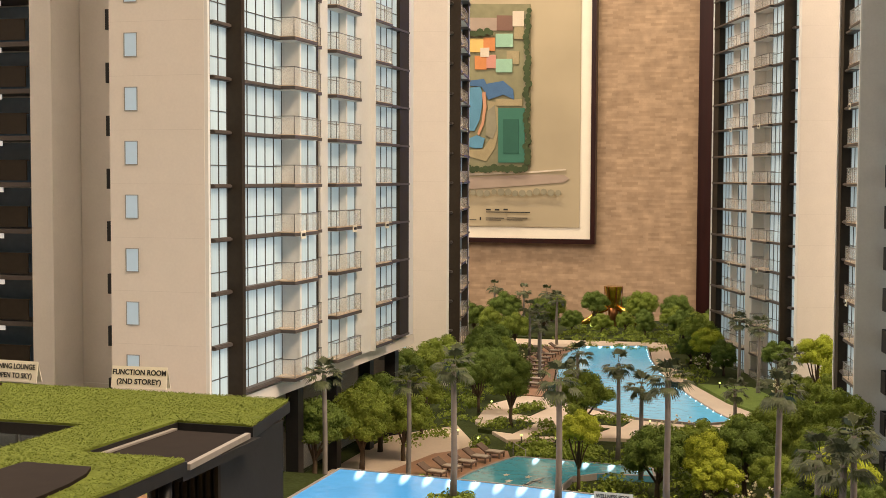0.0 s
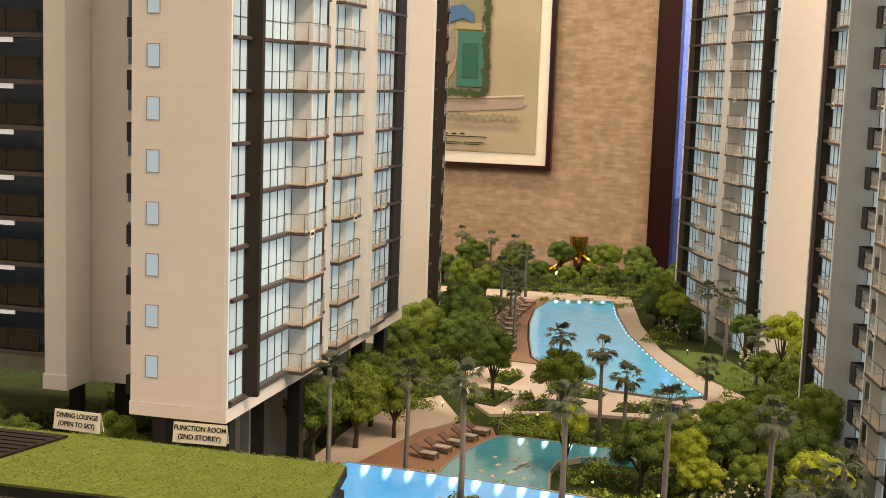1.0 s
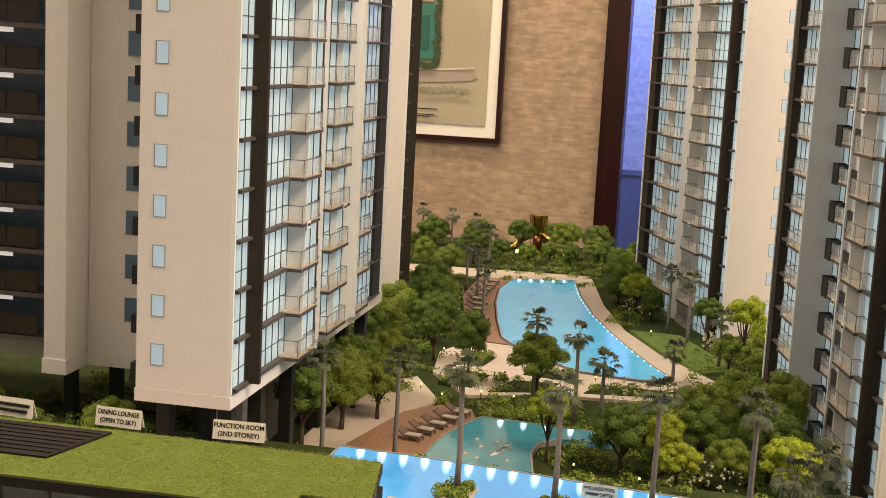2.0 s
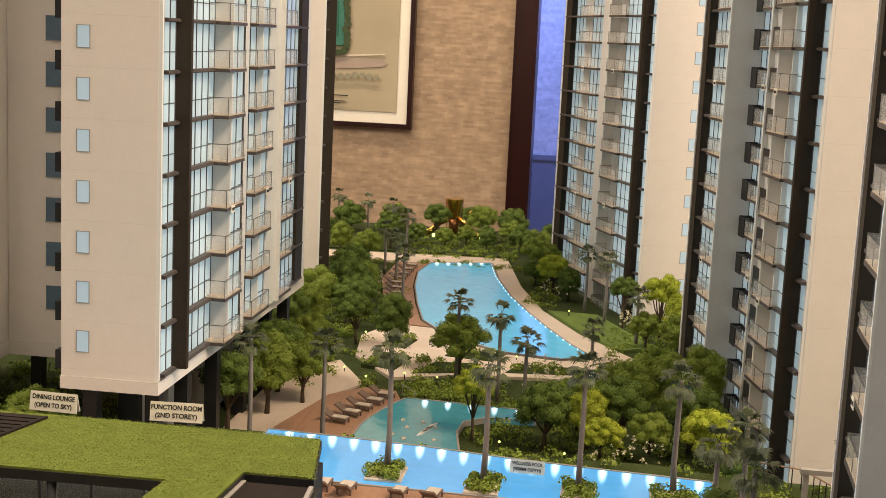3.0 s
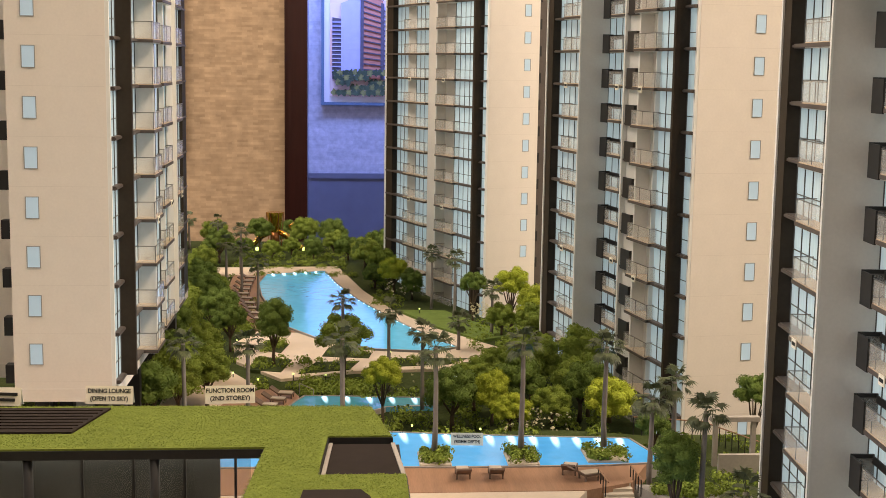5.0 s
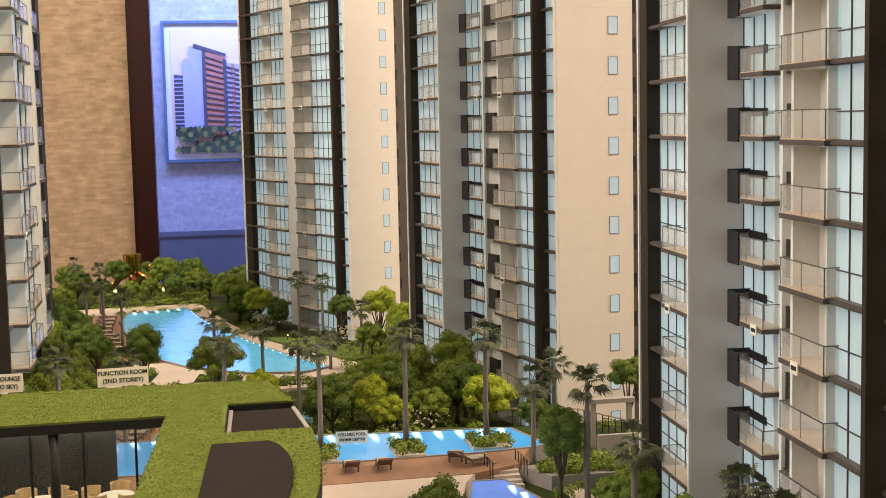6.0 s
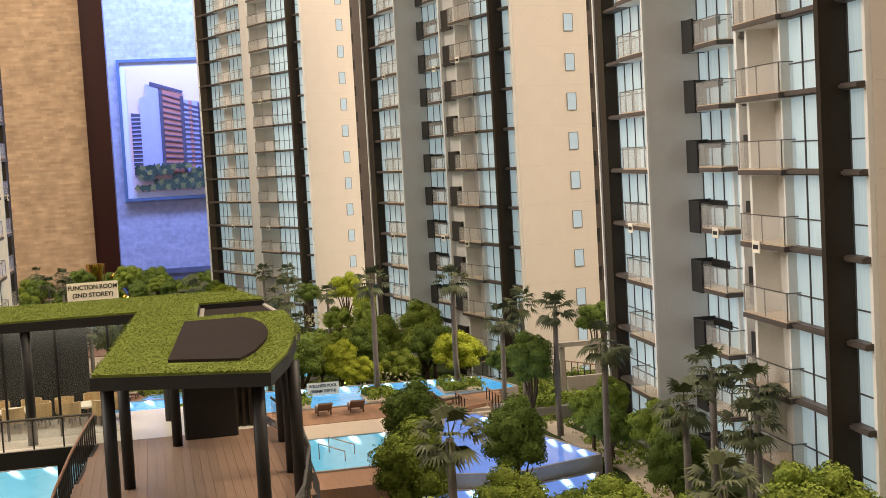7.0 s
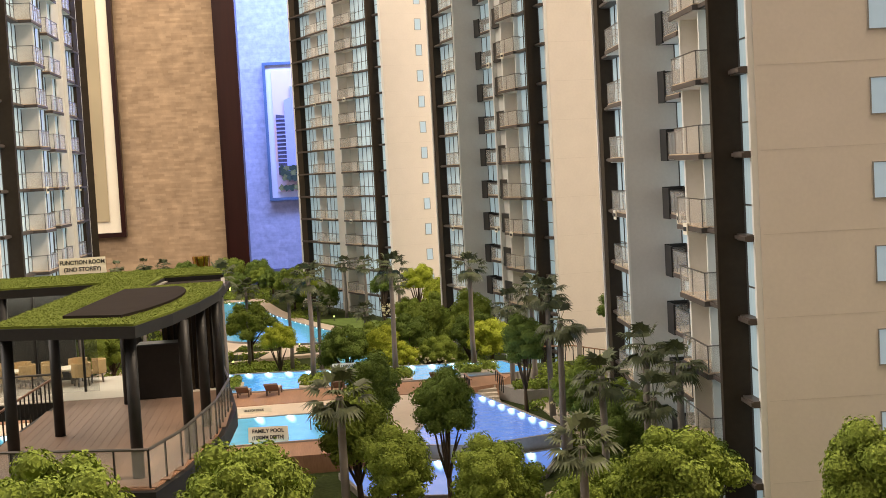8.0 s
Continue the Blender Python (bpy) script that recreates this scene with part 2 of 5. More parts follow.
def bevelled(bm, w=0.04):
    bmesh.ops.bevel(bm, geom=bm.edges[:], offset=w, segments=1, affect="EDGES")


def mesh_of(name, bm, material, smooth=False):
    me = bpy.data.meshes.new(name)
    bm.transform(Matrix.Scale(K, 4))
    if smooth:
        for f in bm.faces:
            f.smooth = True
    bm.to_mesh(me)
    bm.free()
    me.materials.append(material)
    return me


def put(name, me, parent=None, at=(0, 0, 0), label=""):
    ob = new(name, me)
    ob.location = Vector(at) * K
    if parent:
        ob.parent = parent
    return tagged(ob, label)


def part(name, bm, material, parent, label="", at=(0, 0, 0), smooth=False):
    return put(name, mesh_of(name, bm, material, smooth), parent, at, label)


def one(*boxes):
    bm = bmesh.new()
    for b in boxes:
        box(bm, *b)
    return bm


def thing(name, at, label, category, group="", rz=0.0):
    ob = new(name)
    ob.empty_display_size = K
    ob.matrix_world = pose(at[0] * K, at[1] * K, at[2] * K, 0, 0, rz)
    return tagged(ob, label, category, group)


def structure(name, bm, material, label="", smooth=False):
    return tagged(part(name, bm, material, None, label, smooth=smooth), kind="structure")

# ---- the room ----
structure("floor", one((-280, -320, -112, 280, 836, -108)), M["carpet"], "grey carpet floor of the showroom")
structure("ceiling", one((-280, -320, 190, 280, 836, 194)), M["ceiling"], "plain white showroom ceiling")
structure("wall_north", one((-280, 322, -108, -4.6, 328, 190)), M["wallpaper"], "tan mosaic wallpaper feature wall")
structure("wall_alcove", one((-86, 830, -108, 280, 836, 190)), M["lilac"], "pale textured wall washed in blue light")
structure("wall_west", one((-286, -320, -108, -280, 322, 190)), M["plain"])
structure("wall_east", one((280, -320, -108, 286, 836, 190)), M["plain"])
structure("wall_south", one((-280, -326, -108, 280, -320, 190)), M["plain"])
# Unseen wall, added to stop the blue washer spilling out of the alcove.
structure("wall_alcove_unseen", one((-86, 328, -108, -80, 830, 190)), M["plain"])
structure("wainscot", one((-80, 826.5, -108, 280, 830, -51), (-80, 825.6, -53, 280, 830, -49.6)), M["wainscot"], "grey-blue panelled lower wall")
structure("trim", one((-3.6, 316, -108, 2.2, 329, 190), (-4.6, 317.5, -108, -3.6, 329, 190)), M["mahogany"], "dark red timber wall end post")


def framed_picture(name, x0, z0, x1, z1, y, edge, mount, label):
    """A frame with mitred-looking bars, a mount and an inner sheet; returns the thing and the inner corner."""
    t = thing(name, (x0, y, z0), label, "picture")
    w, h = x1 - x0, z1 - z0
    for n, b in (("bottom", (0, -3, 0, w, 0, edge)), ("top", (0, -3, h - edge, w, 0, h)), ("left", (0, -3, edge, edge, 0, h - edge)), ("right", (w - edge, -3, edge, w, 0, h - edge))):
        part("frame_bar", one(b), M["mahogany"] if name == "site_plan" else M["pane_dark"], t, "dark picture frame bar")
    part("mount", one((edge, -1.6, edge, w - edge, -0.4, h - edge)), M["card"] if name == "site_plan" else M["white"], t, "white card mount")
    e = edge + mount
    return t, e, w - e, h - e


def flat(t, name, pts, y, material, label=""):
    bm = bmesh.new()
    prism(bm, pts, 0, 0.25)
    bm.transform(Matrix.Translation((0, y, 0)) @ Matrix.Rotation(radians(90), 4, "X"))
    return part(name, bm, material, t, label)


def flat_box(t, name, x0, z0, x1, z1, y, material, label=""):
    return flat(t, name, [(x0, z0), (x1, z0), (x1, z1), (x0, z1)], y, material, label)


sheet = mat("olive_plan_sheet", (0.45, 0.38, 0.25), 0.5, var=0.2, scale=0.04)
plan_green = mat("plan_green", (0.24, 0.23, 0.13), 0.6, var=0.3, scale=0.4)
plan_pale = mat("plan_cream", (0.66, 0.58, 0.46), 0.6, var=0.1)
plan_yellow = mat("plan_yellow", (0.72, 0.50, 0.16), 0.6, var=0.1)
plan_salmon = mat("plan_salmon", (0.58, 0.30, 0.18), 0.6, var=0.1)
plan_deep = mat("plan_deep_blue", (0.06, 0.15, 0.30), 0.6, var=0.2)
plan_court_dark = mat("plan_dark_court_green", (0.02, 0.11, 0.075), 0.6, var=0.1)
plan_court = mat("plan_court_green", (0.04, 0.17, 0.12), 0.6, var=0.1)
plan_blue = mat("plan_blue", (0.10, 0.28, 0.42), 0.6, var=0.15)
plan_tan = mat("plan_tan", (0.36, 0.30, 0.17), 0.6, var=0.2)
plan_mauve = mat("plan_mauve_road", (0.37, 0.29, 0.23), 0.6, var=0.25, scale=0.15)
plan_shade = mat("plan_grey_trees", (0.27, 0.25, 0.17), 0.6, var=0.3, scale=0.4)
plan_orange = mat("plan_orange", (0.62, 0.24, 0.08), 0.6, var=0.1)
plan_pink = mat("plan_pink", (0.60, 0.28, 0.22), 0.6, var=0.1)
plan_mint = mat("plan_mint", (0.30, 0.52, 0.38), 0.6, var=0.1)
plan_brown = mat("plan_brown", (0.20, 0.11, 0.08), 0.6, var=0.1)
plan_tree = mat("plan_tree_green", (0.05, 0.075, 0.03), 0.8, var=0.4, scale=1)

P, e, pw, ph = framed_picture("site_plan", -112, -1.2, -34.6, 118, 321.8, 1.4, 3.4, "large framed site plan print with dark red frame")
X0, Z0 = -112, -1.2


def pl(x, z):
    return x - X0, z - Z0


flat_box(P, "sheet", e, e, pw, ph, -1.8, sheet, "olive printed plan sheet")


def plan_shape(name, pts, lift, material):
    flat(P, name, [pl(x, z) for x, z in pts], -1.9 - lift, material)


plan_shape("site", [(-75.7, 71.0), (-54.7, 70.2), (-54.3, 21.6), (-75.4, 21.5)], 0.3, plan_green)
plan_shape("road", [(-75.4, 18.3), (-53.3, 19.5), (-44.1, 19.3), (-42.5, 18.2), (-44.1, 17.1), (-53.3, 16.3), (-75.4, 14.7)], 0.3, plan_mauve)
plan_shape("path_band", [(-56.7, 67.8), (-55.6, 67.7), (-55.3, 22.8), (-56.4, 22.8)], 0.5, plan_shade)
plan_shape("forecourt", [(-75.6, 66.8), (-64.9, 66.4), (-64.9, 62.6), (-75.6, 62.9)], 0.6, plan_mauve)
plan_shape("block", [(-64.9, 67.1), (-59.9, 66.9), (-59.9, 62.4), (-64.9, 62.6)], 0.8, plan_brown)
plan_shape("block", [(-60.0, 68.2), (-56.5, 68.1), (-56.5, 63.6), (-60.0, 63.7)], 0.9, plan_pale)
plan_shape("block", [(-73.2, 60.4), (-69.0, 60.3), (-69.0, 56.2), (-73.2, 56.3)], 0.9, plan_yellow)
plan_shape("block", [(-69.0, 60.6), (-65.4, 60.5), (-65.4, 56.5), (-69.0, 56.6)], 0.9, plan_orange)
plan_shape("block", [(-71.7, 55.2), (-68.0, 55.1), (-68.0, 51.0), (-71.6, 51.1)], 0.9, plan_orange)
plan_shape("block", [(-68.0, 55.4), (-65.1, 55.3), (-65.1, 51.3), (-68.0, 51.4)], 0.9, plan_pink)
plan_shape("core", [(-69.9, 57.5), (-67.1, 57.5), (-67.1, 54.7), (-69.9, 54.8)], 1.1, plan_pale)
plan_shape("block", [(-65.2, 61.6), (-59.9, 61.5), (-59.8, 57.5), (-65.2, 57.6)], 0.9, plan_mint)
plan_shape("block", [(-65.1, 54.1), (-60.0, 54.0), (-60.0, 50.0), (-65.1, 50.1)], 0.9, plan_mint)
plan_shape("garden", [(-59.5, 63.7), (-56.6, 63.6), (-56.5, 59.8), (-59.5, 59.9)], 0.8, plan_tan)
plan_shape("garden", [(-61.8, 56.4), (-58.0, 56.3), (-58.0, 52.4), (-61.8, 52.5)], 0.7, plan_tan)
plan_shape("pool_plan", [(-74.2, 47.7), (-68.8, 48.2), (-68.0, 46.7), (-62.8, 47.5), (-59.7, 44.9), (-59.4, 41.8), (-62.7, 43.4), (-67.4, 41.9), (-68.5, 44.3), (-69.5, 45.9), (-74.2, 46.2)], 0.9, plan_deep)
plan_shape("pool_plan", [(-74.9, 45.5), (-69.9, 45.9), (-69.2, 43.6), (-69.3, 40.4), (-70.1, 35.9), (-71.7, 32.5), (-74.8, 32.9)], 0.9, plan_blue)
plan_shape("pool_plan", [(-74.8, 29.7), (-71.0, 31.3), (-68.4, 30.3), (-69.2, 27.4), (-71.4, 27.3), (-74.8, 28.1)], 0.9, plan_blue)
plan_shape("deck_plan", [(-69.3, 44.1), (-68.2, 44.3), (-67.9, 39.7), (-68.7, 34.5), (-70.2, 31.2), (-70.7, 31.8), (-69.4, 35.2), (-68.9, 39.7)], 1.1, plan_salmon)
plan_shape("garden", [(-67.8, 41.7), (-64.6, 41.1), (-64.0, 33.2), (-65.3, 27.4), (-68.0, 23.4), (-74.8, 25.1), (-74.8, 26.8), (-69.0, 27.1), (-66.5, 30.6), (-67.9, 33.2), (-67.3, 37.1)], 0.6, plan_tan)
plan_shape("path_band", [(-67.9, 38.4), (-65.4, 40.3), (-64.7, 33.2), (-66.0, 30.0), (-68.2, 31.3)], 0.8, plan_shade)
plan_shape("garden", [(-65.1, 42.1), (-56.9, 42.0), (-56.9, 40.0), (-65.1, 40.1)], 0.8, plan_tan)
plan_shape("court", [(-64.3, 39.4), (-56.1, 39.3), (-56.0, 23.0), (-64.2, 23.0)], 0.9, plan_court)
plan_shape("court", [(-62.7, 36.0), (-57.9, 36.0), (-57.8, 25.7), (-62.6, 25.7)], 1.1, plan_court_dark)
plan_shape("kerb", [(-75.4, 19.7), (-53.3, 20.4), (-43.5, 21.1), (-43.5, 20.7), (-53.3, 19.9), (-75.4, 19.0)], 0.6, plan_pale)
random.seed(5)
for k in range(66):
    if k < 30:
        x, z = -55.3 + random.uniform(-0.5, 0.5), 23.2 + k * 1.55
    elif k < 44:
        x, z = -73.4 + (k - 30) * 1.35, 21.2 + random.uniform(-0.4, 0.4)
    elif k < 52:
        x, z = -74.3 + (k - 44) * 1.1, 62.0 + random.uniform(-0.5, 0.5)
    else:
        x, z = -74.0 + (k - 52) * 2.19, 14.0 + random.uniform(-0.3, 0.3)
    r = random.uniform(0.8, 1.15)
    plan_shape("plan_tree", [(x + r * math.cos(a * 0.785), z + r * math.sin(a * 0.785)) for a in range(8)], 1.2 + 0.01 * k, plan_tree if k < 52 else plan_shade)
for x0, z0, x1, z1 in ((-67.8, 7.9, -54.2, 8.2), (-67.8, 8.5, -66.4, 9.0), (-65.1, 8.5, -63.7, 9.0), (-62.4, 8.6, -61.1, 9.1), (-67.9, 6.1, -62.2, 6.3), (-67.9, 5.5, -63.2, 5.7), (-61.2, 6.2, -55.0, 6.4), (-61.2, 5.6, -56.5, 5.8), (-73.0, 5.5, -70.9, 5.7), (-69.8, 5.5, -69.4, 6.5)):
    plan_shape("caption_bar", [(x0, z0), (x1, z0), (x1, max(z1, z0 + 0.25)), (x0, max(z1, z0 + 0.25))], 1.2, M["ink"])

Q, e, pw, ph = framed_picture("tower_picture", -3.9, -2.5, 39.9, 51.4, 829.8, 1.1, 2.2, "framed dusk print of apartment towers on blue-lit wall")
Q.scale = (1.763, 1.763, 1.763)
dusk = mat("print_dusk_sky", (0.80, 0.62, 0.56), 0.5, var=0.25, scale=0.02)
dusk2 = mat("print_dusk_glow", (0.92, 0.56, 0.40), 0.5, var=0.15, scale=0.03)
pr_wall = mat("print_lilac_wall", (0.42, 0.42, 0.62), 0.5, var=0.1)
pr_red = mat("print_copper_facade", (0.50, 0.20, 0.13), 0.5, var=0.2, scale=0.6)
pr_dark = mat("print_dark_facade", (0.09, 0.08, 0.10), 0.5, var=0.2)
pr_leaf = mat("print_sunlit_trees", (0.20, 0.20, 0.06), 0.8, var=0.6, scale=1.4)
pr_tree = mat("print_trees", (0.05, 0.075, 0.035), 0.8, var=0.7, scale=0.9)
flat_box(Q, "sky", e, e, pw, ph, -1.8, dusk, "pink and lilac dusk sky print")
flat_box(Q, "sky_glow", e, e + 12, pw, e + 26, -1.95, dusk2)
for name, pts, m, l in (
    ("far_block", [(4.2, 10), (8, 10), (8, 33), (4.2, 33.6)], pr_dark, 0.5),
    ("end_wall", [(7.6, 10), (15, 10), (15, 43), (10.2, 44.4), (10.2, 40), (7.6, 39)], pr_wall, 0.8),
    ("facade", [(15, 10), (23.7, 10), (23.7, 40), (15, 43)], pr_red, 0.8),
    ("facade_wing", [(23.7, 10), (36, 10), (36, 34), (30, 37), (23.7, 38)], pr_wall, 0.8),
    ("roof", [(11.6, 43.8), (23.9, 40.2), (24.2, 41.2), (12, 45.2)], pr_dark, 1.1),
    ("fin", [(15, 10), (16.3, 10), (16.3, 42), (15, 42.6)], pr_dark, 1.1),
    ("fin", [(22.9, 10), (24.2, 10), (24.2, 39), (22.9, 39.4)], pr_dark, 1.1),
    ("wing_edge", [(29.4, 10), (30.4, 10), (30.4, 36), (29.4, 36.6)], pr_dark, 1.1),
    ("wing_stripe", [(26, 10), (27.2, 10), (27.2, 37.2), (26, 37.4)], pr_red, 1.1),
    ("wing_stripe", [(32.6, 10), (33.6, 10), (33.6, 34.8), (32.6, 35.2)], pr_red, 1.1),
):
    flat(Q, name, pts, -1.9 - l, m)
for k in range(13):
    flat(Q, "floor_line", [(16.3, 13.6 + k * 2.2), (22.9, 13.2 + k * 2.05), (22.9, 13.6 + k * 2.05), (16.3, 14.1 + k * 2.2)], -3.1, pr_dark)
    flat(Q, "floor_line", [(24.2, 13.2 + k * 1.9), (36, 13 + k * 1.62), (36, 13.5 + k * 1.62), (24.2, 13.8 + k * 1.9)], -3.1, pr_dark)
    flat(Q, "floor_line", [(4.2, 13 + k * 1.55), (7.6, 13 + k * 1.55), (7.6, 13.4 + k * 1.55), (4.2, 13.4 + k * 1.55)], -2.7, pr_wall)
for k in range(70):
    x, z, r = e + 1.8 + (k * 7.1) % (pw - e - 3.6), e + 1.6 + (k % 5) * 1.9, 1.6
    flat(Q, "print_tree", [(x + r * (0.8 + 0.3 * math.sin(a * 3 + k)) * math.cos(a * 0.628), z + r * (0.8 + 0.3 * math.cos(a * 2 + k)) * math.sin(a * 0.628)) for a in range(10)], -3.2 - 0.02 * k, pr_tree if k % 3 else pr_leaf)

# ---- the model's board and terraces ----
structure("ground", one((-90, -64, -6, 95, 128, -2.7)), M["soil"], "dark green planted model base board")
structure("model_table", one((-88, -62, -108, 93, 126, -6)), M["mahogany"], "dark timber display table under the model")


def slab(name, pts, z0, z1, material, label=""):
    bm = bmesh.new()
    prism(bm, pts, z0, z1)
    return structure(name, bm, material, label)


slab("terrace", [(-40, -63), (60, -63), (60, 8), (34.8, 8.2), (30, 9.5), (20, 9), (8, 9.5), (-40, 9)], -2.7, 0.0, M["soil"], "raised planted terrace")
slab("deck_upper", [(9, -1.95), (12, -1.95), (21.3, -2.15), (29.7, -2.05), (33.2, -1.6), (31.5, -5.2), (28.5, -6.6), (-14, -7.2), (-14, -2)], 0.0, 0.96, M["wood"], "brown timber pool deck")
slab("paving_upper", [(-14, -7.2), (28.5, -6.6), (27.6, -8.3), (24.4, -20.5), (23.9, -10.9), (-14, -11.3)], 0.0, 0.92, M["paving"], "cream stone pool terrace")
slab("deck_lower", [(-14, -19.2), (23.9, -18.8), (24.2, -21), (22.5, -22.2), (-14, -22.6)], 0.0, 0.94, M["wood"], "brown timber deck beside family pool")
slab("path_east", [(33.4, -8), (34.6, -8.4), (36, -22), (34.6, -29), (30, -33), (22, -37), (21, -35), (29, -31), (33, -27.5), (34.1, -22)], 0.0, 0.12, M["paving"], "cream garden path")
MAIN = [(3.8, 93), (11.3, 95.9), (13.1, 85.3), (15.5, 74.8), (18.3, 65.7), (20.6, 59), (23.4, 51.8), (25.3, 47.9), (22.7, 45.9), (17, 47), (11.6, 51.8), (7.9, 58.3), (6, 66.9), (4.2, 76.8), (3.2, 86)]
slab("path_pool", [(11.6, 96.4), (13.3, 99.4), (16.4, 81.2), (19.7, 68.1), (24, 57.5), (29.3, 48.7), (34, 41), (24, 39), (15, 38), (8.5, 35), (4, 42), (3, 50), (5, 56), (9.2, 55.4), (11.6, 51.4), (17, 46.6), (22.7, 45.4), (25.7, 47.9), (23.7, 52), (20.9, 59.2), (18.6, 65.8), (15.8, 75), (13.4, 85.4)], -2.7, -2.42, M["paving"], "cream stone path round the pool")
slab("deck_pool", [(-0.6, 93), (3.4, 93), (2.9, 86), (3.9, 76.8), (5.7, 66.9), (7.6, 58.2), (9, 55.6), (5, 56.2), (2, 68), (-0.4, 80)], -2.7, -2.36, M["wood"], "brown timber deck beside curved pool")
slab("deck_teal", [(2.6, 18), (4.6, 28), (7, 31), (9.7, 30.6), (10.4, 28.4), (9.7, 24.5), (9, 20.4), (8.6, 14), (3, 12.5)], -2.7, -2.36, M["wood"], "brown timber deck beside teal pool")
slab("path_plaza", [(-1, 12), (2.6, 12.4), (4.6, 28.4), (6.6, 32.6), (3, 40), (-1, 34)], -2.7, -2.5, M["paving"], "cream stone plaza")
slab("path_far", [(-12, 99), (13, 101), (13, 98), (11.5, 96.6), (3.6, 93.6), (-1, 93.4), (-12, 95)], -2.7, -2.44, M["paving"], "cream stone path")
for k, pts in enumerate(([(10, 36.8), (14.6, 38.4), (15.6, 42), (11.5, 41.5)], [(5.2, 38.5), (8.4, 37.5), (9.2, 42.5), (6, 43.8)], [(12, 44), (16.5, 43.2), (16.8, 45.4), (12.6, 48)], [(18, 39.5), (24, 40.5), (26, 43), (19, 43)], [(5.6, 47), (8, 45.6), (8.6, 49.5), (6.4, 51.5)])):
    slab("planting_bed", pts, -2.7, -2.36, M["soil"], "planted garden bed")
slab("lawn", [(20.2, 68.4), (24.4, 58), (28.2, 51.6), (31.5, 54), (29, 60), (25.6, 68)], -2.7, -2.4, M["lawn"], "short green lawn")
slab("lawn_far", [(-12, 101.5), (13, 103), (16, 127), (-16, 127)], -2.7, -2.5, M["soil"], "dark planted bed")


def resample(pts, step):
    out, carry = [], 0.0
    for a, b in zip(pts, pts[1:]):
        d = math.hypot(b[0] - a[0], b[1] - a[1])
        s = step - carry
        while s <= d:
            out.append((a[0] + (b[0] - a[0]) * s / d, a[1] + (b[1] - a[1]) * s / d, math.atan2(b[1] - a[1], b[0] - a[0])))
            s += step
        carry = d - (s - step)
    return out


def pool_lights(p, led_edge, z, step, side, size):
    """A row of underwater lamps with painted glow streaks just inside an edge."""
    bm = bmesh.new()
    bmesh.ops.create_uvsphere(bm, u_segments=10, v_segments=6, radius=1)
    bm.transform(Matrix.Diagonal((size * 0.5, size * 0.9, 0.05, 1)))
    me = mesh_of("pool_light", bm, M["led"], True)
    # Flat emissive sheet imitating the lamp's reflected streak on the water.
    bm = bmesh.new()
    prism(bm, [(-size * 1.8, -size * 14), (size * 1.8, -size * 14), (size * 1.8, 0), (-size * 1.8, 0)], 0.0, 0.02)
    lens = mesh_of("lens", bm, M["led_glow"])
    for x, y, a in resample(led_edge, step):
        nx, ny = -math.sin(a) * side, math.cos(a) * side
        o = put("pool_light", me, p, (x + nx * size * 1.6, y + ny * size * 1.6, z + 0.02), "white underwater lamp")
        # Each painted streak is turned towards the viewpoint.
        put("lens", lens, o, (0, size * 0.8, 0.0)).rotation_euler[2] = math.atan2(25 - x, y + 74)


def pool(label, pts, z, material, led_edge, step, side, size=0.17, rim="concrete", base=None):
    """A pool: water sheet, a raised coping round it and lamps just inside one edge."""
    p = thing("pool", (0, 0, 0), label, "pool")
    bm = bmesh.new()
    prism(bm, pts, base if base is not None else z - 0.4, z)
    part("water", bm, material, p, "lit blue acrylic water")
    cx, cy = sum(q[0] for q in pts) / len(pts), sum(q[1] for q in pts) / len(pts)
    for a, b in zip(pts, pts[1:] + pts[:1]):
        d = Vector((b[0] - a[0], b[1] - a[1])).normalized()
        n = Vector((d.y, -d.x)) * 0.16
        if n.dot(Vector(((a[0] + b[0]) / 2 - cx, (a[1] + b[1]) / 2 - cy))) < 0:
            n = -n
        bm = bmesh.new()
        prism(bm, [a, b, (b[0] + n.x, b[1] + n.y), (a[0] + n.x, a[1] + n.y)], (base if base is not None else z - 0.4) + 0.01, z + 0.05)
        part("coping", bm, M[rim], p, "stone pool edge")
    pool_lights(p, led_edge, z, step, side, size)
    return p


WELL_FAR = [(5.2, 6.9), (9.5, 6.6), (15.5, 6.0), (21, 5.1), (26.3, 4.5), (33.2, 3.9)]
pool("long wellness pool with rows of white underwater lamps", WELL_FAR + [(34.4, -1.0), (33.4, -1.5), (29.7, -1.95), (21.3, -2.05), (12, -1.85), (5.2, -1.85)], 1.0, M["water"], WELL_FAR, 1.45, -1, 0.21, base=0.02)
CURVED = pool("large curved lit pool with sky-blue water", MAIN, -2.3, M["water_main"], MAIN[1:8], 1.9, -1, 0.055)
pool_lights(CURVED, [(3.0, 92.8), (11.3, 95.8)], -2.3, 1.5, -1, 0.2)
TEAL = [(10.9, 28.4), (10.2, 26.6), (9.6, 24.5), (9.1, 22.4), (8.8, 20.2), (8.75, 17), (9.2, 11), (17, 11), (16.6, 16), (15.9, 20.4), (16.1, 23.2), (17.5, 24.6), (21.5, 25), (21, 27.6), (13.1, 28.3)]
pool("shallow teal pool with pale star inlays", TEAL, -2.3, M["water_teal"], [(10.6, 28.3), (13.1, 28.2), (21, 27.5)], 1.9, -1, 0.19)
pool("rectangular family pool with turquoise water", [(-14, -11.5), (23.8, -11.1), (23.8, -18.7), (-14, -19.1)], 0.98, M["water_main"], [(-14, -11.5), (23.8, -11.1)], 1.8, -1, 0.2, base=0.02)
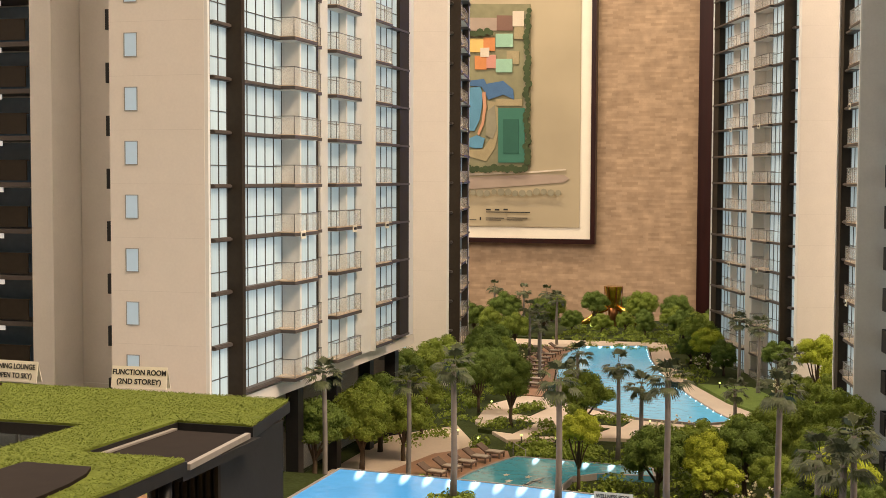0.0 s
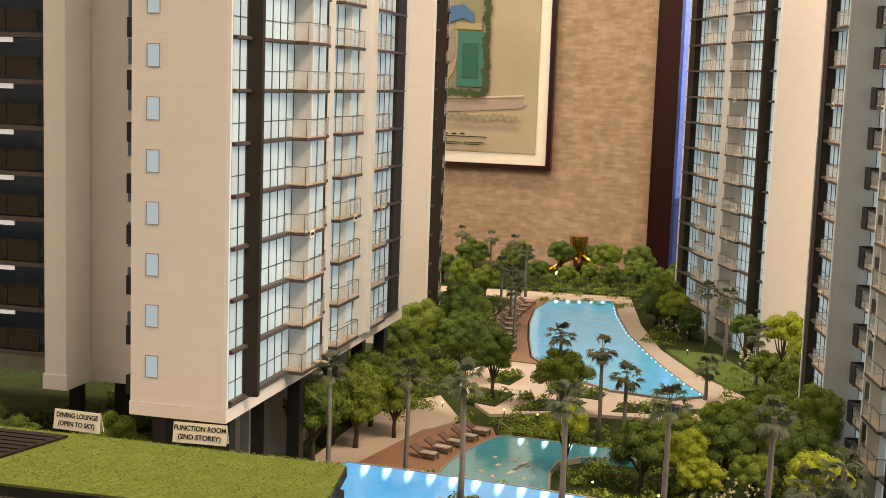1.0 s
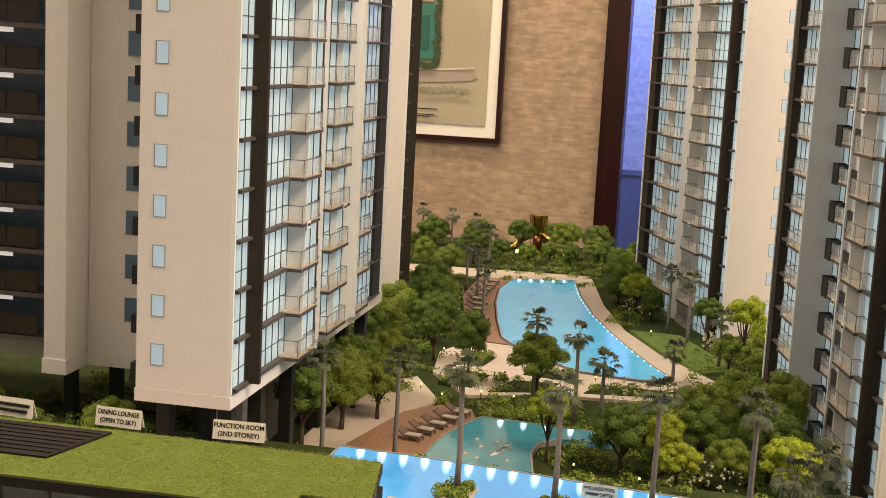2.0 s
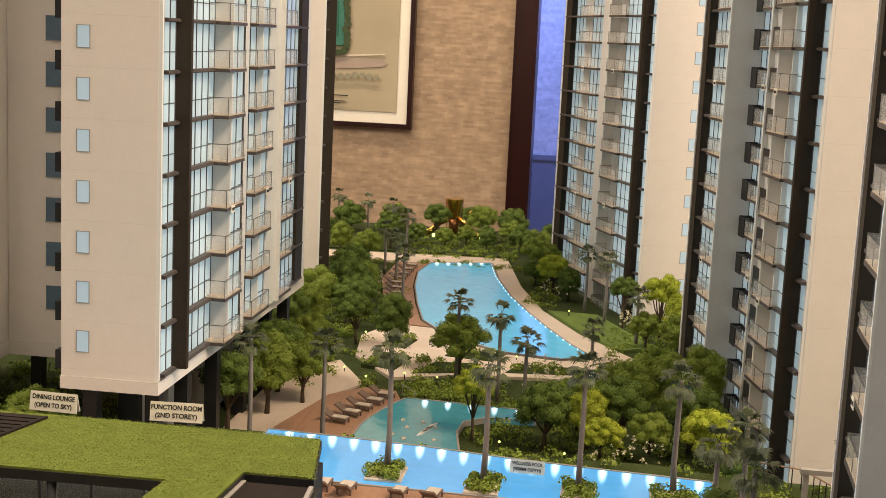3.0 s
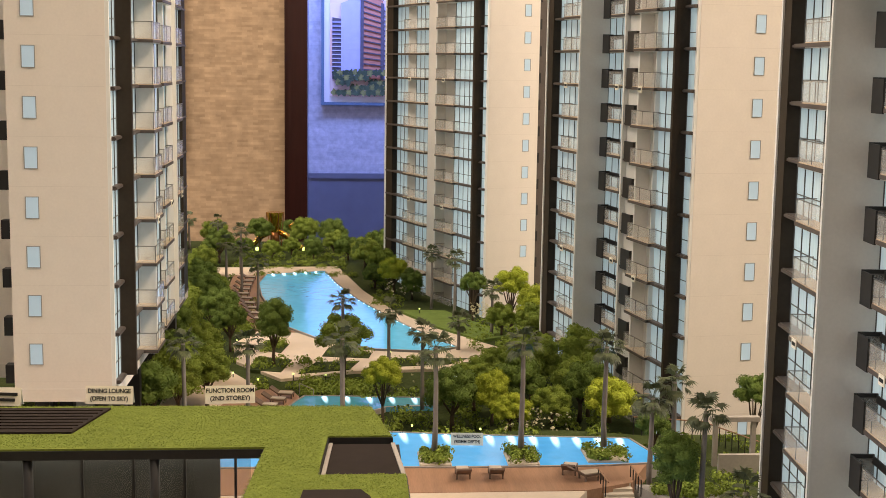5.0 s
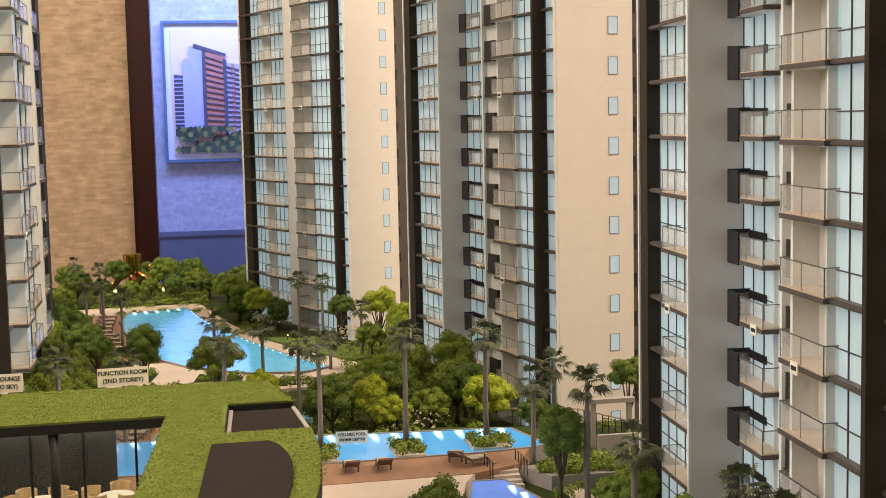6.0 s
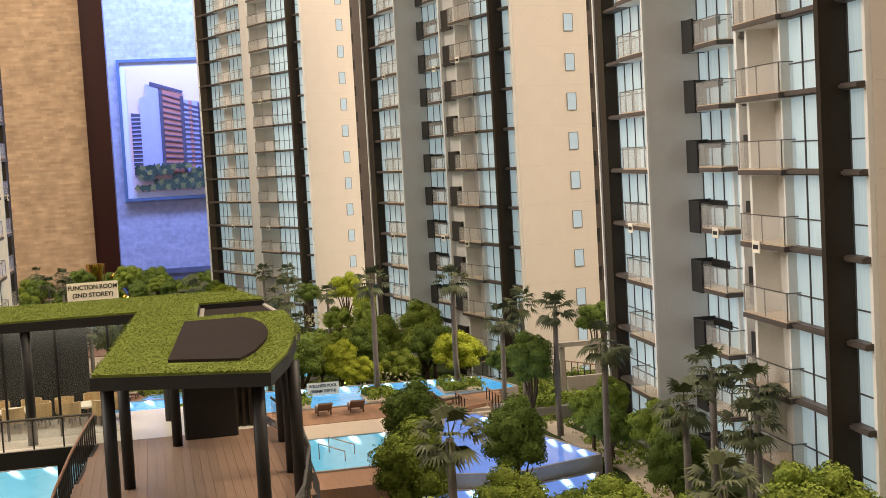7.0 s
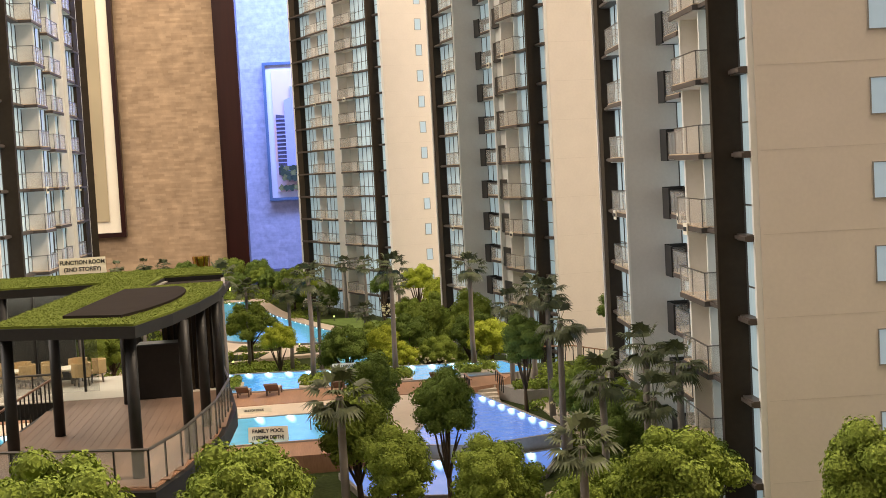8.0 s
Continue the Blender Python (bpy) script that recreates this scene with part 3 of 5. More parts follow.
LAP = [(28.0, -8.4), (29.8, -8.5), (32.9, -21.4), (27.8, -23.2), (24.5, -21.8)]
pool("infinity lap pool raised above the garden", LAP, 0.98, M["water_violet"], [(29.8, -8.5), (32.9, -21.4)], 1.5, -1, 0.16, base=0.02)
pool("low catch pool below the infinity edge", [(21, -24), (24.4, -22.4), (27.8, -23.6), (32.4, -22.2), (30.5, -27), (26, -30), (22, -29)], 0.3, M["water_violet"], [(24.4, -22.4), (27.8, -23.6), (32.4, -22.2)], 1.6, -1, 0.18, base=0.02)
pool("small water channel among the trees", [(22.5, 30), (25.5, 31), (24.5, 35.5), (22, 34.5)], -2.3, M["water_main"], [(22, 34.5), (24.5, 35.5)], 1.2, -1, 0.15)

inlay = thing("pool_inlay", (0, 0, 0), "pale leaf and star inlays on teal pool floor", "inlay")
for k, (x, y, r) in enumerate(((11.4, 18.6, 0.28), (12.4, 17.8, 0.25), (12.2, 20.6, 0.26), (13.2, 22.2, 0.24), (11.6, 22.4, 0.22), (14.6, 18.0, 0.22), (14.3, 21.0, 0.2))):
    bm = bmesh.new()
    prism(bm, [(x + (r if a % 2 else r * 0.45) * math.cos(a * math.pi / 5), y + (r if a % 2 else r * 0.45) * 2 * math.sin(a * math.pi / 5)) for a in range(10)], -2.3, -2.27)
    part("star", bm, M["stone"], inlay)
for k in range(3):
    x, y = 13.2 + k * 0.22, 18.6 + k * 0.9
    bm = bmesh.new()
    prism(bm, [(x, y), (x + 0.4, y + 0.5), (x + 0.7, y + 1.9), (x + 0.2, y + 1.3)], -2.3, -2.26)
    part("leaf_shape", bm, M["white"], inlay)

# ---- apartment towers ----
STOREY = 3.0


def tower(at, rz, s, length, depth, base, levels, top, profile, label, wscale=1.0, band=None, win_d=-4.55):
    """s: +1 if the facade looks along the local +x, else -1. w runs from the near end, d outwards."""
    t = thing("apartment_tower", at, label, "building", "apartment towers", rz)

    def b(w0, w1, d0, d1, z0, z1):
        return (s * d0, w0, z0, s * d1, w1, z1)

    def make(name, boxes, material, title=""):
        return part(name, one(*boxes), material, t, title)

    deep = -3.0
    z_lo = levels[0] - 0.45 if band else base
    make("body", [b(0.3, length - 0.3, -depth, deep, z_lo + 0.05, top)], M["wall_grey"], "grey rendered building core")
    make("end_wall", [b(0, 0.3, -depth, -0.1, z_lo + 0.02, top)], M["wall"], "smooth cream end wall")
    make("end_wall", [b(length - 0.3, length, -depth, -0.4, z_lo + 0.02, top)], M["wall"], "smooth cream end wall")
    if band:
        make("base_band", [b(-0.06, length + 0.06, -depth - 0.05, 0.12, band, z_lo)], M["wall"], "cream band under the lowest storey")
    make("roof", [b(-0.3, length + 0.3, -depth - 0.3, 0.6, top, top + 0.5)], M["spandrel"], "flat brown roof slab")
    joint = mesh_of("panel_joint", one(b(-0.005, 0.01, -depth + 0.02, -0.2, -0.008, 0.008)), M["joint"])
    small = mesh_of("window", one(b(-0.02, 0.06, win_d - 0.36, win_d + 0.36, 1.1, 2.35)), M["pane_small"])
    edge = mesh_of("window_frame", one(b(-0.04, 0.02, win_d - 0.41, win_d + 0.41, 1.06, 1.1), b(-0.04, 0.02, win_d - 0.41, win_d + 0.41, 2.35, 2.39), b(-0.04, 0.02, win_d - 0.41, win_d - 0.37, 1.1, 2.35), b(-0.04, 0.02, win_d + 0.37, win_d + 0.41, 1.1, 2.35)), M["thin_frame"])
    if not band:
        # The slab-edge brown puts the shade of this rear recess into its colour.
        make("rear_wall", [b(1.65, length - 1.2, -depth - 2.4, -depth, z_lo + 0.05, top - 0.2)], M["spandrel"], "recessed rear wall coloured dark brown for its shade")
    rear = mesh_of("rear_screen", one(b(0.85, 1.6, -depth - 0.75, -depth, -0.3, 0.85)), M["black"])
    for z in levels:
        put("rear_screen", rear, t, (0, 0, z), "black screen at the rear corner")
        put("panel_joint", joint, t, (0, 0, z))
        w = put("window", small, t, (0, 0, z), "small pale blue end-wall window")
        put("window_frame", edge, w)
    for kind, *a in profile:
        w0, w1 = a[0] * wscale, a[1] * wscale
        if kind == "fin":
            make("fin", [b(w0, w1, deep, a[2], z_lo + 0.3, top)], M["fin"], "dark bronze vertical fin")
        elif kind == "edge":
            make("corner_trim", [b(0.02, w1, -0.1, a[2], z_lo + 0.04, top)], M["white"], "white corner strip")
        elif kind == "panel":
            make("wall_panel", [b(w0, w1, deep - 0.1, a[2], z_lo + 0.04, top)], M[a[3]])
        elif kind == "strip":
            make("wall_edge", [b(w0, w1, a[2], a[3], z_lo + 0.04, top)], M[a[4]], "slim white wall edge")
        elif kind == "slab":
            me = mesh_of("spandrel", one(b(w0, w1, deep, a[2], -0.19, -0.05), b(w0, w1, deep, a[2] - 0.08, -0.24, 0.0)), M["spandrel"])
            for z in levels:
                put("spandrel", me, t, (0, 0, z), "brown floor slab edge")
        elif kind == "glaze":
            d = a[2]
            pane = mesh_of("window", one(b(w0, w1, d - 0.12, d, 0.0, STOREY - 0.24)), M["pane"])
            n = max(1, round((w1 - w0) / 1.35))
            bars = [b(w0 + (w1 - w0) * k / n - (0.024 if k % 2 else 0.013), w0 + (w1 - w0) * k / n + (0.024 if k % 2 else 0.013), d - 0.02, d + 0.06, 0, STOREY - 0.24) for k in range(n + 1)]
            bars += [b(w0, w1, d - 0.02, d + 0.04, 1.02, 1.075)]
            fr = mesh_of("window_frame", one(*bars), M["frame"])
            for z in levels:
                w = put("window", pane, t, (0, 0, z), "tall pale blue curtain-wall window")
                put("window_frame", fr, w)
        elif kind == "balcony":
            d0, d1 = a[2], a[3]
            sl = mesh_of("balcony", one(b(w0, w1, d0, d1, -0.24, -0.03)), M["spandrel"])
            fl = mesh_of("balcony_floor", one(b(w0 + 0.05, w1 - 0.05, d0, d1 - 0.05, -0.03, 0.02)), M["beige"])
            so = mesh_of("balcony_soffit", one(b(w0 + 0.06, w1 - 0.06, d0, d1 - 0.06, -0.27, -0.24)), M["white"])
            gl = mesh_of("glass_panel", one(b(w0 + 0.04, w1 - 0.04, d1 - 0.08, d1 - 0.04, 0.02, 1.12), b(w0 + 0.04, w0 + 0.08, d0, d1 - 0.08, 0.02, 1.12), b(w1 - 0.08, w1 - 0.04, d0, d1 - 0.08, 0.02, 1.12)), M["glass"])
            rl = mesh_of("rail", one(b(w0 + 0.02, w1 - 0.02, d1 - 0.09, d1 - 0.03, 1.12, 1.16), b(w0 + 0.02, w0 + 0.08, d0, d1 - 0.09, 1.12, 1.16), b(w1 - 0.08, w1 - 0.02, d0, d1 - 0.09, 1.12, 1.16), *[b(w, w + 0.035, d1 - 0.09, d1 - 0.05, 0.02, 1.12) for w in (w0 + 0.03, (w0 + w1) / 2, w1 - 0.08)]), M["rail"])
            for z in levels:
                o = put("balcony", sl, t, (0, 0, z), "projecting balcony slab with beige floor")
                put("balcony_floor", fl, o)
                put("balcony_soffit", so, o)
                put("glass_panel", gl, o)
                put("rail", rl, o)
        elif kind == "screen":
            me = mesh_of("screen", one(b(w0, w1, a[2], a[3], a[4], a[5])), M["black"])
            for z in levels:
                put("screen", me, t, (0, 0, z), "black perforated side screen")
        elif kind == "tag":
            me = mesh_of("unit_tag", one(b(w0, w0 + 0.75, a[2], a[2] + 0.05, -0.42, 0.08)), M["card"])
            ink = mesh_of("tag_bar", one(b(w0 + 0.12, w0 + 0.63, a[2] + 0.04, a[2] + 0.07, -0.26, -0.08)), M["ink"])
            for k in (a[3] if len(a) > 3 else ()):
                o = put("unit_tag", me, t, (0, 0, levels[0] + 3 * k), "small white card tag")
                put("tag_bar", ink, o)
    return t


# Both right-hand slabs share one plan: a near bay, a deep recess with a screened balcony, and a far bay that projects again.
def slab_plan(edge_w, edge_d, deep):
    return [
        ("edge", 0.0, 0.25, 0.12), ("glaze", 0.25, 1.5, 0.0), ("slab", 0.1, 1.5, 0.45),
        ("fin", 1.5, 1.85, 1.1),
        ("glaze", 1.85, 7.1, -0.25), ("slab", 1.85, 7.4, 0.2), ("strip", 7.05, 7.2, -0.9, 0.12, "white"),
        ("panel", 7.1, 10.4, -1.0, "wall_grey"), ("balcony", 6.7, 11.2, -1.0, 0.42), ("strip", 10.4, 10.66, -2.6, 0.12, "white"),
        ("panel", 11.4, edge_w, edge_d - 0.4, "wall_grey"), ("slab", 10.7, edge_w, edge_d - 0.1), ("screen", edge_w - 2.2, edge_w - 0.4, edge_d - 0.12, edge_d - 0.02, -0.25, 1.45), ("screen", edge_w - 2.3, edge_w - 2.2, edge_d - 0.4, edge_d - 0.02, -0.25, 1.45),
        ("strip", edge_w, edge_w + 0.28, deep - 0.1, edge_d, "white"),
        ("glaze", edge_w + 0.3, 23.4, deep), ("slab", edge_w + 0.3, 23.4, deep + 0.25), ("strip", 18.75, 18.9, deep - 0.1, deep + 0.2, "white"), ("balcony", 18.0, 22.5, deep, -1.45),
        ("screen", 21.1, 22.55, -1.5, -1.4, -0.3, 1.3), ("screen", 22.5, 22.62, deep, -1.4, -0.3, 1.35), ("screen", 20.1, 22.5, deep + 0.04, deep + 0.1, 0.9, 1.3),
        ("panel", 23.4, 23.7, 0.26, "wall_grey"), ("strip", 23.38, 23.6, 0.26, 0.38, "white"),
        ("panel", 23.7, 25.9, -0.8, "wall_grey"), ("glaze", 25.9, 31.9, -0.75), ("balcony", 23.7, 28.2, -0.8, 0.34), ("slab", 28.2, 33.4, -0.1),
        ("fin", 31.9, 33.3, 0.02), ("panel", 33.3, 33.56, 0.12, "white"),
        ("tag", 9.0, 9.0, 0.43, (4, 9)), ("tag", 18.6, 18.6, -1.44, (4, 9)), ("tag", 26.6, 26.6, 0.35, (4, 9)),
    ]


LV_D = [3 * k - 0.05 for k in range(0, 10)]
tower((35.97, -42.31, 0), -3.3, -1, 32.7, 6.3, 0.0, LV_D, 30.0, [p if p[0] != "tag" else (*p[:4], (4,)) for p in slab_plan(15.9, -1.6, -2.55)], "cream apartment tower model with bronze fins and glass balconies", wscale=32.7 / 33.56, win_d=-4.63)
LV_C = [0.1 + 3 * k for k in range(-1, 17)]
LV_B = [3 * k for k in range(-1, 17)]
tower((39.21, 12.57, 0), 9.97, -1, 33.56, 6.45, -2.7, LV_C, 51.0, slab_plan(15.7, -0.75, -2.4), "cream apartment tower model with stacked black balcony screens", win_d=-4.8)
PROFILE_B = [
    ("edge", 0.0, 0.25, 0.12), ("glaze", 0.25, 1.2, 0.0), ("slab", 0.15, 1.2, 0.45),
    ("fin", 1.2, 1.6, 1.15),
    ("glaze", 1.6, 9.2, -0.4), ("slab", 1.6, 9.2, 0.1), ("panel", 9.2, 13.1, -1.0, "wall_grey"), ("balcony", 7.8, 12.9, -1.0, 0.5),
    ("panel", 13.3, 15.9, 0.02, "wall"), ("strip", 13.1, 13.34, -1.2, 0.2, "white"),
    ("glaze", 15.9, 20.8, -0.6), ("panel", 20.8, 23.2, -0.5, "wall_grey"), ("glaze", 23.2, 26.8, -0.6), ("balcony", 15.95, 22.6, -0.6, 0.45), ("slab", 22.6, 28.6, 0.3),
    ("fin", 26.8, 28.8, 0.1), ("panel", 28.8, 29.35, 0.12, "white"),
    ("tag", 10.2, 10.2, 0.51, (4, 9)), ("tag", 20.2, 20.2, 0.46, (4, 9)),
]
tower((29.82, 64.78, 0), 21.0, -1, 29.35, 6.35, -2.7, LV_B, 51.0, PROFILE_B, "cream apartment tower model behind the curved pool", win_d=-4.83)
# The white tower steps outwards in three bays with wrapped corner balconies.
PROFILE_A = [
    ("edge", 0.0, 0.25, 0.12), ("glaze", 0.3, 2.4, 0.05), ("slab", 0.3, 2.4, 0.4),
    ("fin", 2.4, 2.8, 1.02),
    ("glaze", 2.8, 10.3, -0.05), ("slab", 2.8, 9.4, 0.45),
    ("panel", 10.3, 10.6, 1.12, "wall_grey"), ("strip", 10.28, 10.5, 1.12, 1.22, "white"), ("glaze", 10.6, 13.5, 0.98), ("panel", 13.5, 13.7, 1.06, "fin"),
    ("balcony", 9.1, 12.9, 0.0, 1.4), ("balcony", 13.0, 15.2, 0.15, 0.72),
    ("panel", 15.8, 17.1, 0.36, "white"),
    ("glaze", 17.1, 20.2, -0.05), ("strip", 20.2, 20.5, -0.3, 0.48, "white"), ("glaze", 20.5, 22.4, 0.3), ("balcony", 17.5, 22.3, 0.0, 0.9),
    ("panel", 22.4, 25.5, 0.45, "white"), ("strip", 25.5, 25.7, -0.3, 0.75, "white"),
    ("panel", 25.7, 27.2, -0.05, "wall"), ("glaze", 27.2, 32.4, 0.1), ("balcony", 25.7, 29.4, -0.05, 0.8), ("slab", 29.4, 34.6, 0.45),
    ("fin", 32.3, 34.6, 0.38), ("panel", 34.6, 36.6, 0.1, "white"),
    ("tag", 9.9, 9.9, 1.41, (3,)), ("tag", 13.6, 13.6, 0.73, (3,)), ("tag", 20.4, 20.4, 0.91, (3,)), ("tag", 27.6, 27.6, 0.81, (3,)),
]
LV_A = [6 + 3 * k for k in range(15)]
A = tower((0.1, -0.2, 0), 0, 1, 36.7, 5.95, 4.76, LV_A, 51.0, PROFILE_A, "white apartment tower model raised on dark columns", band=4.76, win_d=-4.6)
for x, y in [(-1.2, 3), (-1.2, 8.5), (-1.2, 15), (-1.2, 22), (-1.2, 29), (-1.2, 35), (-4.6, 1.5), (-4.6, 8.5), (-4.6, 15), (-4.6, 22), (-4.6, 29), (-4.6, 35)]:
    part("column", one((x - 0.45, y - 0.45, 0.0 if y < 8.6 else -2.7, x + 0.45, y + 0.45, 4.76)), M["black"], A, "dark column under the tower")
part("lobby_wall", one((-3.2, 10, -2.7, -2.9, 34, 4.7)), M["wallglass"], A, "recessed lobby glass wall")
part("lobby_core", one((-5.4, 12, -2.7, -3.4, 33, 4.7)), M["wall_grey"], A, "grey lobby core")
tower((-4.1, 61.0, 0), 11, 1, 25.85, 6.4, -2.7, LV_B, 51.0, PROFILE_B, "cream apartment tower model behind the white one", wscale=25.85 / 29.35)

# the recessed wing beside the white tower
W = thing("apartment_wing", (0, 0, 0), "brown-shaded recessed wing with dark balconies", "building")
part("wing_wall", one((-13.9, 9.7, 4.9, -5.95, 30, 51)), M["wall"], W, "cream rendered wing wall")
part("wing_wall", one((-15.5, 6.5, 4.9, -13.95, 30, 51)), M["wall"], W, "cream rendered projecting wall")
part("wing_band", one((-15.6, 6.4, 3.9, -13.85, 30, 4.9), (-13.85, 9.6, 3.9, -6.0, 30, 4.9)), M["wall"], W, "cream base band")
part("wing_core", one((-40, 10.5, 3.9, -15.6, 30, 51)), M["wall_grey"], W, "grey wing core")
pane = mesh_of("window", one((-11.2, 9.6, 1.25, -9.9, 9.75, 2.85)), M["pane_dark"])
ledge = mesh_of("window_frame", one((-9.98, 9.54, 1.25, -9.9, 9.62, 2.85), (-11.24, 9.56, 1.2, -9.86, 9.66, 1.25)), M["thin_frame"])
dark_glass = mesh_of("window", one((-40, 10.3, 0, -15.55, 10.48, 2.6)), M["pane_dark"])
slab_w = mesh_of("balcony", one((-40, 7.6, -0.3, -15.55, 10.4, 0)), M["spandrel"])
rail_w = bmesh.new()
for k in range(10):
    box(rail_w, -40 + k * 2.35, 7.62, 0.12, -37.75 + k * 2.35, 7.72, 1.4)
box(rail_w, -40, 7.6, 1.4, -16.45, 7.74, 1.46)
rail_w = mesh_of("balustrade", rail_w, M["fin"])
lamp_w = mesh_of("light_strip", one((-21.0, 7.9, 2.36, -18.6, 8.0, 2.68)), M["strip"])
for z in LV_A:
    put("window_frame", ledge, put("window", pane, W, (0, 0, z), "dark blue window"))
    put("window", dark_glass, W, (0, 0, z))
    o = put("balcony", slab_w, W, (0, 0, z), "long balcony with dark balustrade")
    put("balustrade", rail_w, o)
    put("light_strip", lamp_w, W, (0, 0, z))
for x in (-6.6, -13, -16.5, -24, -32):
    part("column", one((x - 0.4, 12, -2.7, x + 0.4, 12.8, 3.9)), M["black"], W)

# ---- clubhouse ----
C = thing("clubhouse", (0, 0, 0), "two-storey clubhouse with turf roof on black columns", "building")
ROOF = [(-14, -24.4), (6, -24.3), (15.5, -24.5), (16.25, -29.1), (13.7, -29.1), (13.4, -34.0), (16.6, -34.0), (16.6, -37.5), (16.2, -41.5), (15.6, -45), (14.8, -48.1), (10.1, -46.3), (10.7, -38.5), (11.2, -30.6), (-14, -30.9)]


def shrink(pts, by):
    out = []
    n = len(pts)
    for i in range(n):
        p, a, b = Vector(pts[i]), Vector(pts[i - 1]), Vector(pts[(i + 1) % n])
        d1, d2 = (p - a).normalized(), (b - p).normalized()
        nrm = (Vector((d1.y, -d1.x)) + Vector((d2.y, -d2.x))) / (1 + max(-0.5, d1.dot(d2)))
        out.append(tuple(p + nrm * by))
    return out


bm = bmesh.new()
prism(bm, ROOF, 10.40, 10.76)
part("roof_slab", bm, M["black"], C, "dark roof slab with deep fascia")
part("roof_tray", one((13.3, -34.05, 10.2, 16.5, -29.05, 10.46)), M["black"], C, "dark sunken tray under a roof panel")
bm = bmesh.new()
prism(bm, shrink(ROOF, 0.05), 10.76, 10.84)
part("roof_turf", bm, M["turf"], C, "bright green turf roof")
HATCHES = [[(12.9, -36.0), (14.9, -36.0), (15.2, -36.7), (15.4, -37.8), (15.46, -39.0), (15.42, -40.4), (15.27, -41.8), (15.02, -43.2), (14.65, -44.7), (14.15, -46.1), (12.2, -45.2)], [(13.85, -29.4), (16.15, -29.4), (16.45, -33.85), (13.6, -33.85)], [(-6, -24.9), (4.4, -24.9), (3.5, -28.6), (-6, -28.6)]]
for k, h in enumerate(HATCHES):
    bm = bmesh.new()
    low = 0.34 if k == 1 else 0.0
    prism(bm, h, 10.8 - low, 10.93 - low)
    hob = part("roof_panel", bm, M["hatch"], C, "dark louvred roof panel")
    for j in range(len(h)):
        a, b2 = Vector(h[j]), Vector(h[(j + 1) % len(h)])
        d = (b2 - a).normalized()
        n2 = Vector((-d.y, d.x)) * 0.1
        if k == 1 and j in (1, 3):
            bm = bmesh.new()
            prism(bm, [tuple(a), tuple(b2), tuple(b2 + n2 * 1.6), tuple(a + n2 * 1.6)], 10.82 - low, 10.99 - low)
            part("panel_frame", bm, M["concrete"], hob, "pale metal panel frame")
    bm = bmesh.new()
    ys = [q[1] for q in h]
    n = 1 if k < 2 else int((max(ys) - min(ys)) / 0.45)
    for j in range(1, n):
        y = min(ys) + j * (max(ys) - min(ys)) / n
        xs = [a[0] + (b2[0] - a[0]) * (y - a[1]) / (b2[1] - a[1]) for a, b2 in zip(h, h[1:] + h[:1]) if (a[1] - y) * (b2[1] - y) < 0]
        if len(xs) > 1:
            box(bm, min(xs) + 0.15, y - 0.04, 10.93, max(xs) - 0.15, y + 0.04, 10.97)
    if k > 1:
        part("louvre", bm, M["hatch"], hob)
    else:
        bm.free()
FLOOR = [(-14, -24.8), (15.4, -24.9), (16.3, -30), (16.9, -36), (16.7, -41), (16.0, -46), (15.2, -49), (8.5, -47.4), (8.8, -38.5), (9.3, -31.3), (-14, -31.4)]
bm = bmesh.new()
prism(bm, FLOOR, 5.3, 5.96)
part("floor_slab", bm, M["black"], C, "dark upper floor slab")
DECK = [(9.5, -31.6), (16.1, -31.4), (16.7, -36), (16.5, -41), (15.8, -46), (15.1, -48.7), (8.7, -47.2), (9.0, -38.5)]
bm = bmesh.new()
prism(bm, [(9.5, -31.6), (16.1, -31.4), (16.7, -36), (16.5, -41), (15.8, -46), (15.1, -48.7), (8.7, -47.2), (9.0, -38.5)], 5.96, 6.0)
deck_ob = part("deck_floor", bm, M["wood"], C, "brown timber deck floor")
for k in range(28):
    x = 8.6 + k * 0.3
    ys = [a[1] + (b2[1] - a[1]) * (x + 0.14 - a[0]) / (b2[0] - a[0]) for a, b2 in zip(DECK, DECK[1:] + DECK[:1]) if (a[0] - x - 0.14) * (b2[0] - x - 0.14) < 0]
    if len(ys) > 1:
        part("plank", one((x, min(ys) + 0.1, 6.0, x + 0.29, max(ys) - 0.05, 6.03)), M["plank"], deck_ob)
bm = bmesh.new()
prism(bm, [(-14, -24.9), (15.3, -25), (16.0, -31.3), (-14, -31.3)], 5.96, 5.99)
part("tile_floor", bm, M["tile"], C, "white tiled floor")
for x, y in ((10.5, -45.6), (10.75, -39.4), (12.4, -33.4), (14.5, -47.2), (16.0, -39.5), (15.8, -44), (16.2, -34.5), (7.0, -30.4), (2.2, -30.4), (-3, -30.4), (-8, -30.4), (12.2, -28)):
    bm = bmesh.new()
    tube(bm, [(x, y, 5.97), (x, y, 10.42)], [0.19, 0.19], 12)
    part("column", bm, M["black"], C, "slim round black column", smooth=True)
for x in (-10, -4, 2, 8):
    part("column", one((x - 0.2, -30.2, 0, x + 0.2, -29.8, 5.3)), M["black"], C, "square black lower column")
part("glass_wall", one((-14, -29.2, 6.0, 10.6, -29.14, 10.4)), M["wallglass"], C, "tall clear glass wall")
for x in range(-12, 11, 2):
    part("mullion", one((x - 0.05, -29.24, 6.0, x + 0.05, -29.12, 10.4)), M["black"], C)
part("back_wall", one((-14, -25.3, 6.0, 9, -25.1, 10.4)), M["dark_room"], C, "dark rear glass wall")
